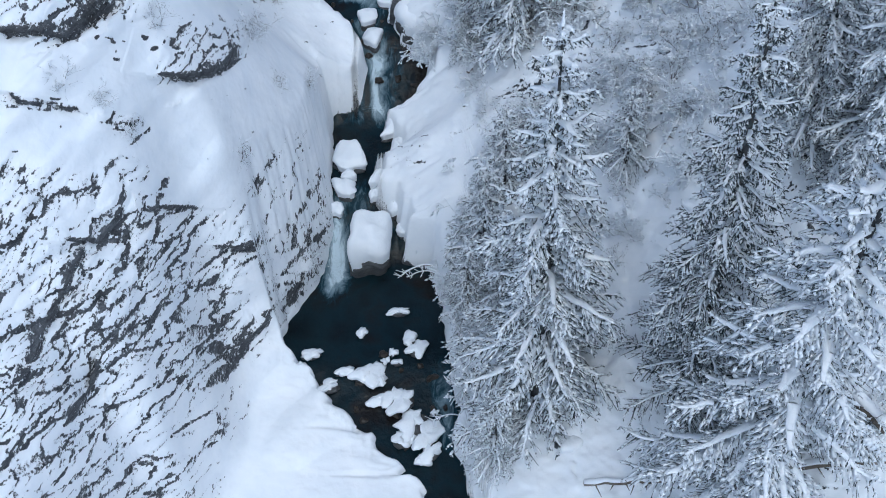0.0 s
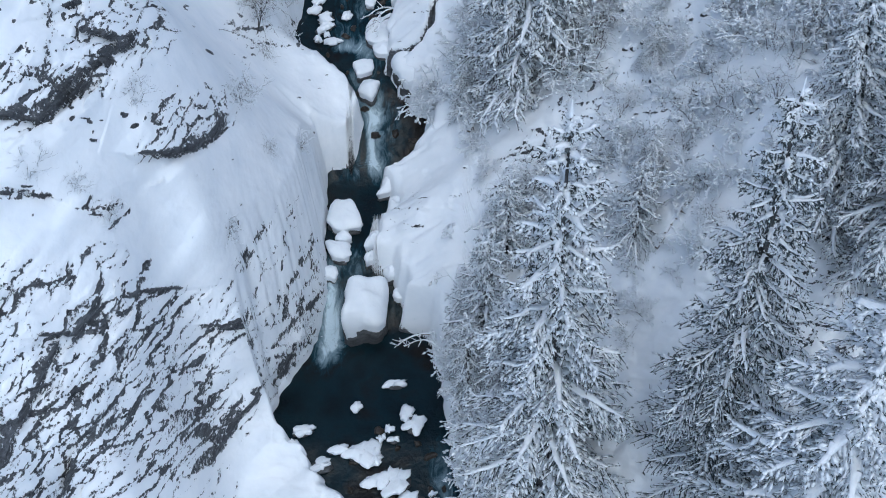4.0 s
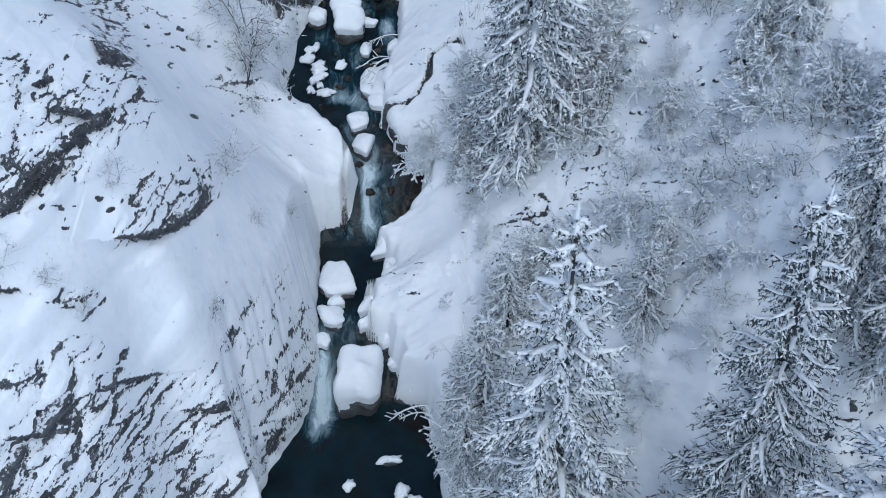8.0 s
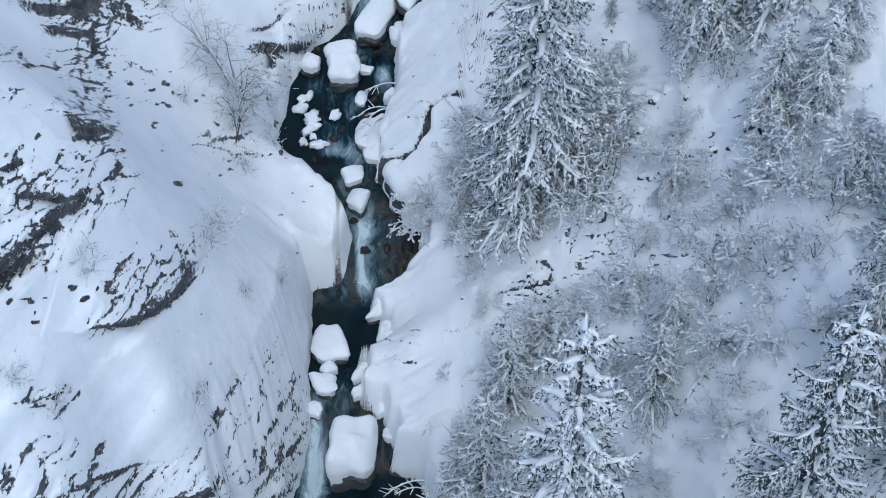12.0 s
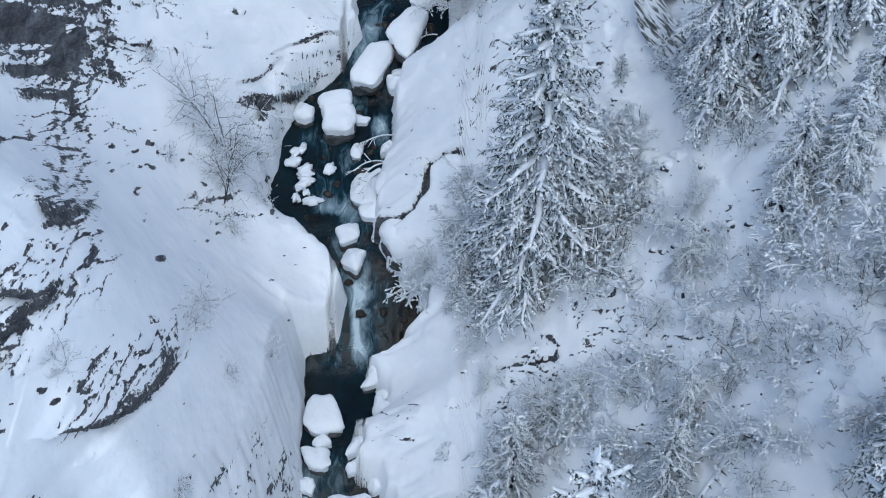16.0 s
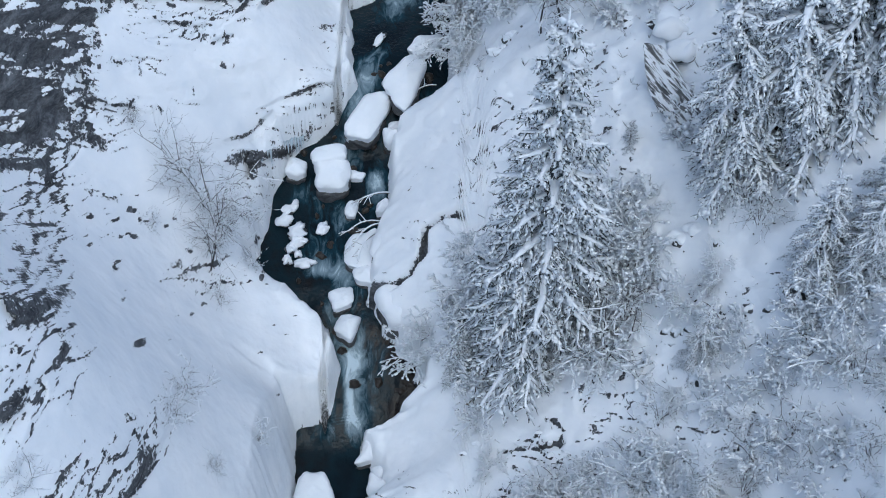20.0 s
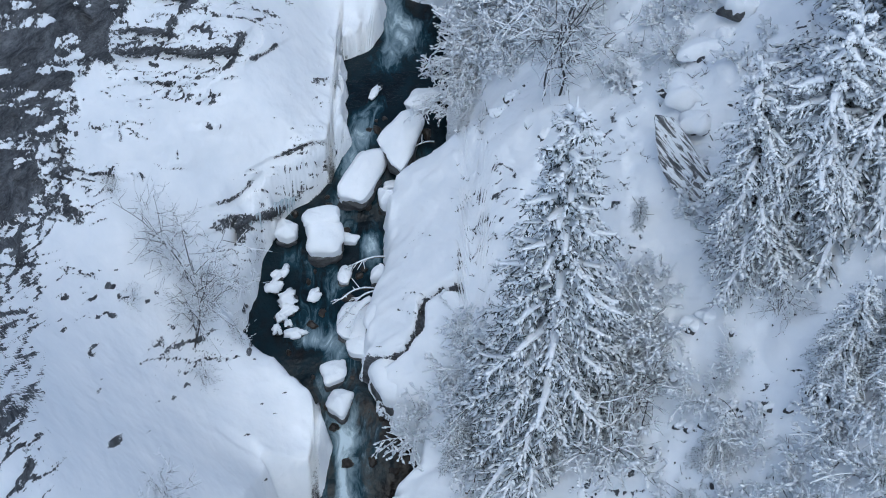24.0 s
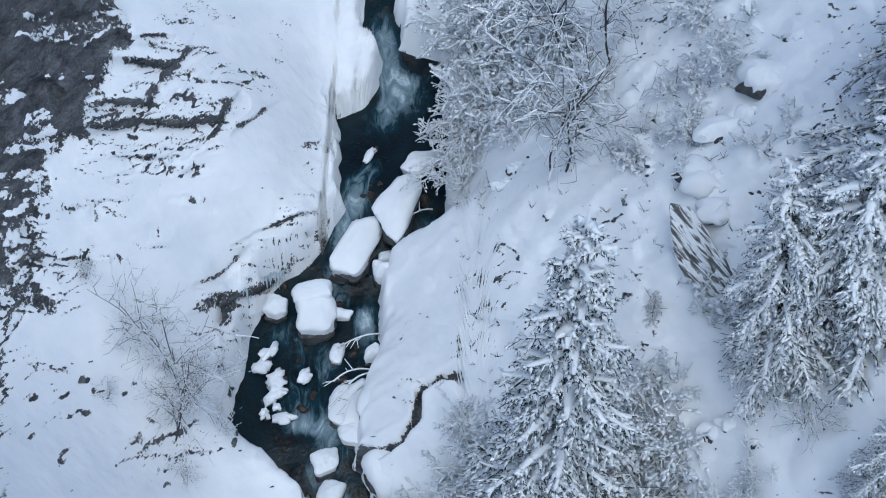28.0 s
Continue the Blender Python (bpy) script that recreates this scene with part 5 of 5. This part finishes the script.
def big_rock():
    """A leaning slab: one broad bare face below a snow-filled top."""
    x, y, z = 7.1, 45.9, 13.9
    thing = base("leaning_rock", pose(x, y, z, 0, 0, 0), "large slanting grey rock with a snow-filled top", "rock")
    bm = bmesh.new()
    back = Vector((0.2, 0.55, -0.8))
    for c in ((-1.0, 1.14, 0.98), (-0.86, 0.41, 0.15), (-0.72, 0.18, -0.08), (-0.1, -0.3, -0.42), (0.5, -0.25, -0.1), (0.4, -0.04, 0.11), (-0.22, 0.63, 0.67), (-0.52, 1.01, 1.01), (-0.14, -0.38, -0.62), (0.55, -0.3, -0.3)):
        bm.verts.new(Vector(c) * 1.12)
        bm.verts.new(Vector(c) * 1.02 + back)
    bmesh.ops.convex_hull(bm, input=bm.verts[:])
    bmesh.ops.bevel(bm, geom=bm.edges[:], offset=0.04, segments=1, affect="EDGES")
    bmesh.ops.triangulate(bm, faces=bm.faces[:])
    bmesh.ops.subdivide_edges(bm, edges=bm.edges[:], cuts=4, use_grid_fill=True)
    for v in bm.verts:
        v.co += 0.06 * noise.noise_vector(v.co * 2.2) + 0.03 * noise.noise_vector(v.co * 7)
    face = bpy.data.meshes.new("leaning_rock")
    bm.to_mesh(face)
    bm.free()
    face.materials.append(STREAKED)
    child("rock", face, thing)
    cap = child("snow_cap", puff("leaning_rock_snow", 2.1, 2.0, 0.6, 507, FRESH, 0.75, 0.34, 14, 40, 0.6), thing, "smooth white snow cap")
    cap.location, cap.rotation_euler = (1.2, 1.05, -0.3), (0.45, 0.35, 0.3)


big_rock()
for n, (x, y, w, d, h) in enumerate(((7.0, 48.2, 1.2, 0.8, 0.6), (7.4, 47.2, 0.9, 0.7, 0.5), (8.8, 50.6, 1.3, 0.9, 0.7), (3.45, 38.75, 0.9, 0.5, 0.4), (7.0, 42.6, 0.5, 0.4, 0.3), (7.35, 42.55, 0.5, 0.3, 0.3), (7.2, 38.5, 0.7, 0.5, 0.5), (7.6, 37.4, 0.9, 0.5, 0.4),
                                     (2.1, 52.3, 0.7, 0.4, 0.3), (3.4, 50.1, 0.4, 0.7, 0.25), (7.6, 49.6, 1.0, 0.6, 0.5), (4.0, 27.0, 0.9, 0.6, 0.5), (9.6, 39.0, 0.9, 0.7, 0.7), (10.3, 32.6, 1.3, 0.9, 0.9), (8.1, 36.9, 0.7, 0.4, 0.3), (6.0, 50.6, 0.9, 0.5, 0.4),
                                     (4.3, 25.9, 0.8, 0.5, 0.4), (8.3, 50.0, 0.6, 0.4, 0.4), (6.4, 51.6, 0.7, 0.4, 0.4))):
    slope_rock(x, y, w, d, h, 40 * n % 60 - 30, 520 + 4 * n)
scree = np.random.RandomState(8)
for n, (x, y) in enumerate(((7.2, 41.7), (7.4, 40.4), (6.8, 40.2), (8.3, 39.6), (10.0, 39.3), (6.8, 35.9), (3.2, 39.0), (8.2, 33.9), (5.6, 49.6), (4.4, 52.6), (2.4, 52.6), (8.6, 47.4), (9.4, 51.6), (3.0, 33.2), (6.3, 34.2), (1.6, 40.0))):
    for k in range(4):
        w = scree.uniform(0.16, 0.42)
        slope_rock(x + 0.4 * scree.randn(), y + 0.3 * scree.randn(), w, 0.6 * w, 0.6 * w, scree.uniform(-40, 40), 700 + 9 * n + 3 * k, 0.04, "small dark stone with a little snow on it", 0, 0.85)


def tube(rows, sides, squash=1.0):
    """One bent rod through rows of place and radius, with closed ends."""
    p, r = np.array([q[:3] for q in rows], float), np.array([q[3] for q in rows], float)
    d = np.gradient(p, axis=0)
    d /= np.linalg.norm(d, axis=1, keepdims=True)
    a = np.cross(d, [0, 0, 1.0])
    a /= np.linalg.norm(a, axis=1, keepdims=True)
    b = np.cross(a, d)
    ang = np.arange(sides) * 2 * np.pi / sides
    ring = p[:, None] + r[:, None, None] * (np.cos(ang)[None, :, None] * a[:, None] + squash * np.sin(ang)[None, :, None] * b[:, None])
    i, k = np.arange(len(p) - 1)[:, None] * sides, np.arange(sides)
    n = (k + 1) % sides
    skin = np.stack([i + k, i + n, i + n + sides, i + k + sides], -1).reshape(-1, 4)
    return ring.reshape(-1, 3), [skin, k[None, ::-1], (k + (len(p) - 1) * sides)[None]]


def log(x0, y0, x1, y1, r, label, lift=0.1):
    a, b = Vector((x0, y0, ground_z(x0, y0) + lift)), Vector((x1, y1, ground_z(x1, y1) + lift))
    thing = base("fallen_log", Matrix.Translation(a), label, "log", "fallen logs")
    bits, snow, stubs = [], [], []
    rng = np.random.RandomState(int(abs(x0) * 100))
    pts = [Vector((0, 0, 0)) + (b - a) * k / 8 + Vector((0, 0, 0.04 * rng.randn())) for k in range(9)]
    up = Vector((0, 0, r * 0.95))
    for p in pts:
        bits.append((*p, r * rng.uniform(0.93, 1.03)))
        snow.append((*(p + up), r * rng.uniform(0.8, 1.25)))
    for k in range(6):
        p = pts[1 + k]
        stubs.append([*p, *(p + Vector((rng.uniform(-0.3, 0.3), rng.uniform(-0.6, -0.2), rng.uniform(-0.1, 0.4)))), 0.03, 0.008])
    trunk = child("trunk", raw_mesh("log_trunk", *tube(bits, 9), WOOD), thing)
    child("snow", raw_mesh("log_snow", *tube(snow, 8, 0.7), FRESH), thing, "line of white snow")
    for k, s in enumerate(stubs):
        child("branch_stub", raw_mesh("log_stub", *prisms([s], 5), WOOD), trunk)


log(9.4, 23.5, 13.6, 22.6, 0.14, "long fallen log lying across the snow")
log(4.7, 24.4, 7.3, 23.9, 0.1, "thin snow-covered log on the ground")
log(6.9, 32.5, 8.0, 33.5, 0.07, "dark fallen branch on the steep slope")
log(12.2, 24.6, 13.4, 23.2, 0.2, "thick snow-covered trunk leaning downhill", 0.4)
log(1.0, 41.2, 2.2, 42.6, 0.09, "snow-bent fallen stem by the shrubs", 0.25)


def drift_branch(x, y, z, turn, seed, size=1.0, label="dead forked branch caught at the water's edge"):
    rng = np.random.RandomState(seed)
    wood, white = [], []
    p, way = np.zeros(3), np.array([-1.0, 0, 0.35])
    for k in range(7):
        q = p + way * 0.2 * size
        wood.append([*p, *q, 0.035 * size * (1 - k / 9), 0.035 * size * (1 - (k + 1) / 9)])
        white.append([*(p + [0, 0, 0.03]), *(q + [0, 0, 0.03]), 0.035 * size, 0.03 * size])
        for _ in range(2):
            if k > 1:
                d = way * 0.6 + rng.normal(0, 0.6, 3)
                wood.append([*q, *(q + d * 0.3 * size), 0.015, 0.005])
                white.append([*(q + [0, 0, 0.02]), *(q + d * 0.3 * size + [0, 0, 0.02]), 0.02, 0.012])
        way = way + np.array([0.02, -0.05, -0.14]) + rng.normal(0, 0.05, 3)
        way /= np.linalg.norm(way)
        p = q
    thing = base("drift_branch", pose(x, y, z, 0, 0, turn), label, "branch", "dead branches")
    tagged(child("wood", raw_mesh("drift_wood", *prisms(wood, 5), WOOD), thing), kind="stuff")
    tagged(child("snow", raw_mesh("drift_snow", *prisms(white, 5, 0.7), FRESH), thing), kind="stuff")


drift_branch(-0.4, 35.3, 0.5, 10, 1)
drift_branch(-0.3, 35.0, 0.35, -15, 2, 0.8)
drift_branch(-1.75, 50.7, 5.6, 20, 3)
drift_branch(-2.0, 49.0, 5.7, 35, 4, 1.0, "tangle of snowy twigs beside a boulder")
drift_branch(-2.2, 48.6, 5.6, 60, 5, 1.1, "tangle of snowy twigs beside a boulder")
drift_branch(-2.0, 49.3, 5.5, 10, 6, 0.9, "tangle of snowy twigs beside a boulder")
drift_branch(0.6, 28.5, -0.3, 0, 7, 0.7)
drift_branch(-0.1, 54.8, 7.3, 20, 8, 0.8)


# ---- tufts of dead grass, twigs and bits of bark on the right slope ----
def slope_litter():
    rng = np.random.RandomState(77)
    x, y = rng.uniform(0.6, 14, 3600), rng.uniform(22, 64, 3600)
    _, er = edges(y)
    thick = fbm(x * 0.22, y * 0.22, 2, 131) + 0.35 * ease(40, 34, y) * ease(5.5, 7.5, x)
    keep = (x > er + 0.9) & (thick + 0.35 * rng.randn(len(x)) > 0.42)
    x, y = x[keep], y[keep]
    z = land(x, y)
    wood, white = [], []
    for px, py, pz in zip(x, y, z):
        size = rng.uniform(0.06, 0.26)
        for _ in range(rng.randint(2, 6)):
            d = np.array([rng.normal(0, 0.6), rng.normal(0, 0.6) - 0.15, rng.uniform(0.25, 1.0)]) * size
            wood.append([px, py, pz - 0.03, px + d[0], py + d[1], pz + d[2], 0.009, 0.004])
            if rng.rand() < 0.6:
                white.append([px + 0.3 * d[0], py + 0.3 * d[1], pz + 0.3 * d[2] + 0.02, px + d[0], py + d[1], pz + d[2] + 0.02, 0.018, 0.012])
    tuft = base("slope_tufts", Matrix.Identity(4), "dead grass and twigs sticking out of the snow", "undergrowth", kind="stuff")
    tagged(child("stalks", raw_mesh("tuft_stalks", *prisms(wood, 3), BARK), tuft), kind="stuff")
    tagged(child("frost", raw_mesh("tuft_frost", *prisms(white, 3), FRESH), tuft), kind="stuff")
    dark = []
    x, y = rng.uniform(1.2, 13, 2400), rng.uniform(23, 62, 2400)
    keep = fbm(x * 0.3, y * 0.3, 2, 135) + 0.3 * rng.randn(2400) > 0.5
    for px, py, pz in zip(x[keep], y[keep], land(x[keep], y[keep])):
        l, a = rng.uniform(0.03, 0.08) + 0.14 * rng.rand() ** 4, rng.uniform(-0.6, 0.6)
        d = np.array([math.cos(a), 0.35 * math.sin(a), 0.2 * rng.randn()]) * l
        dark.append([px, py, pz + 0.02, *(np.array([px, py, pz + 0.03]) + d), rng.uniform(0.015, 0.045), 0.01])
    tagged(new("bark_bits", raw_mesh("bark_bits", *prisms(dark, 5, 0.7), BARK)), "dark bits of bark and soil on the snow", "litter", kind="stuff")


slope_litter()
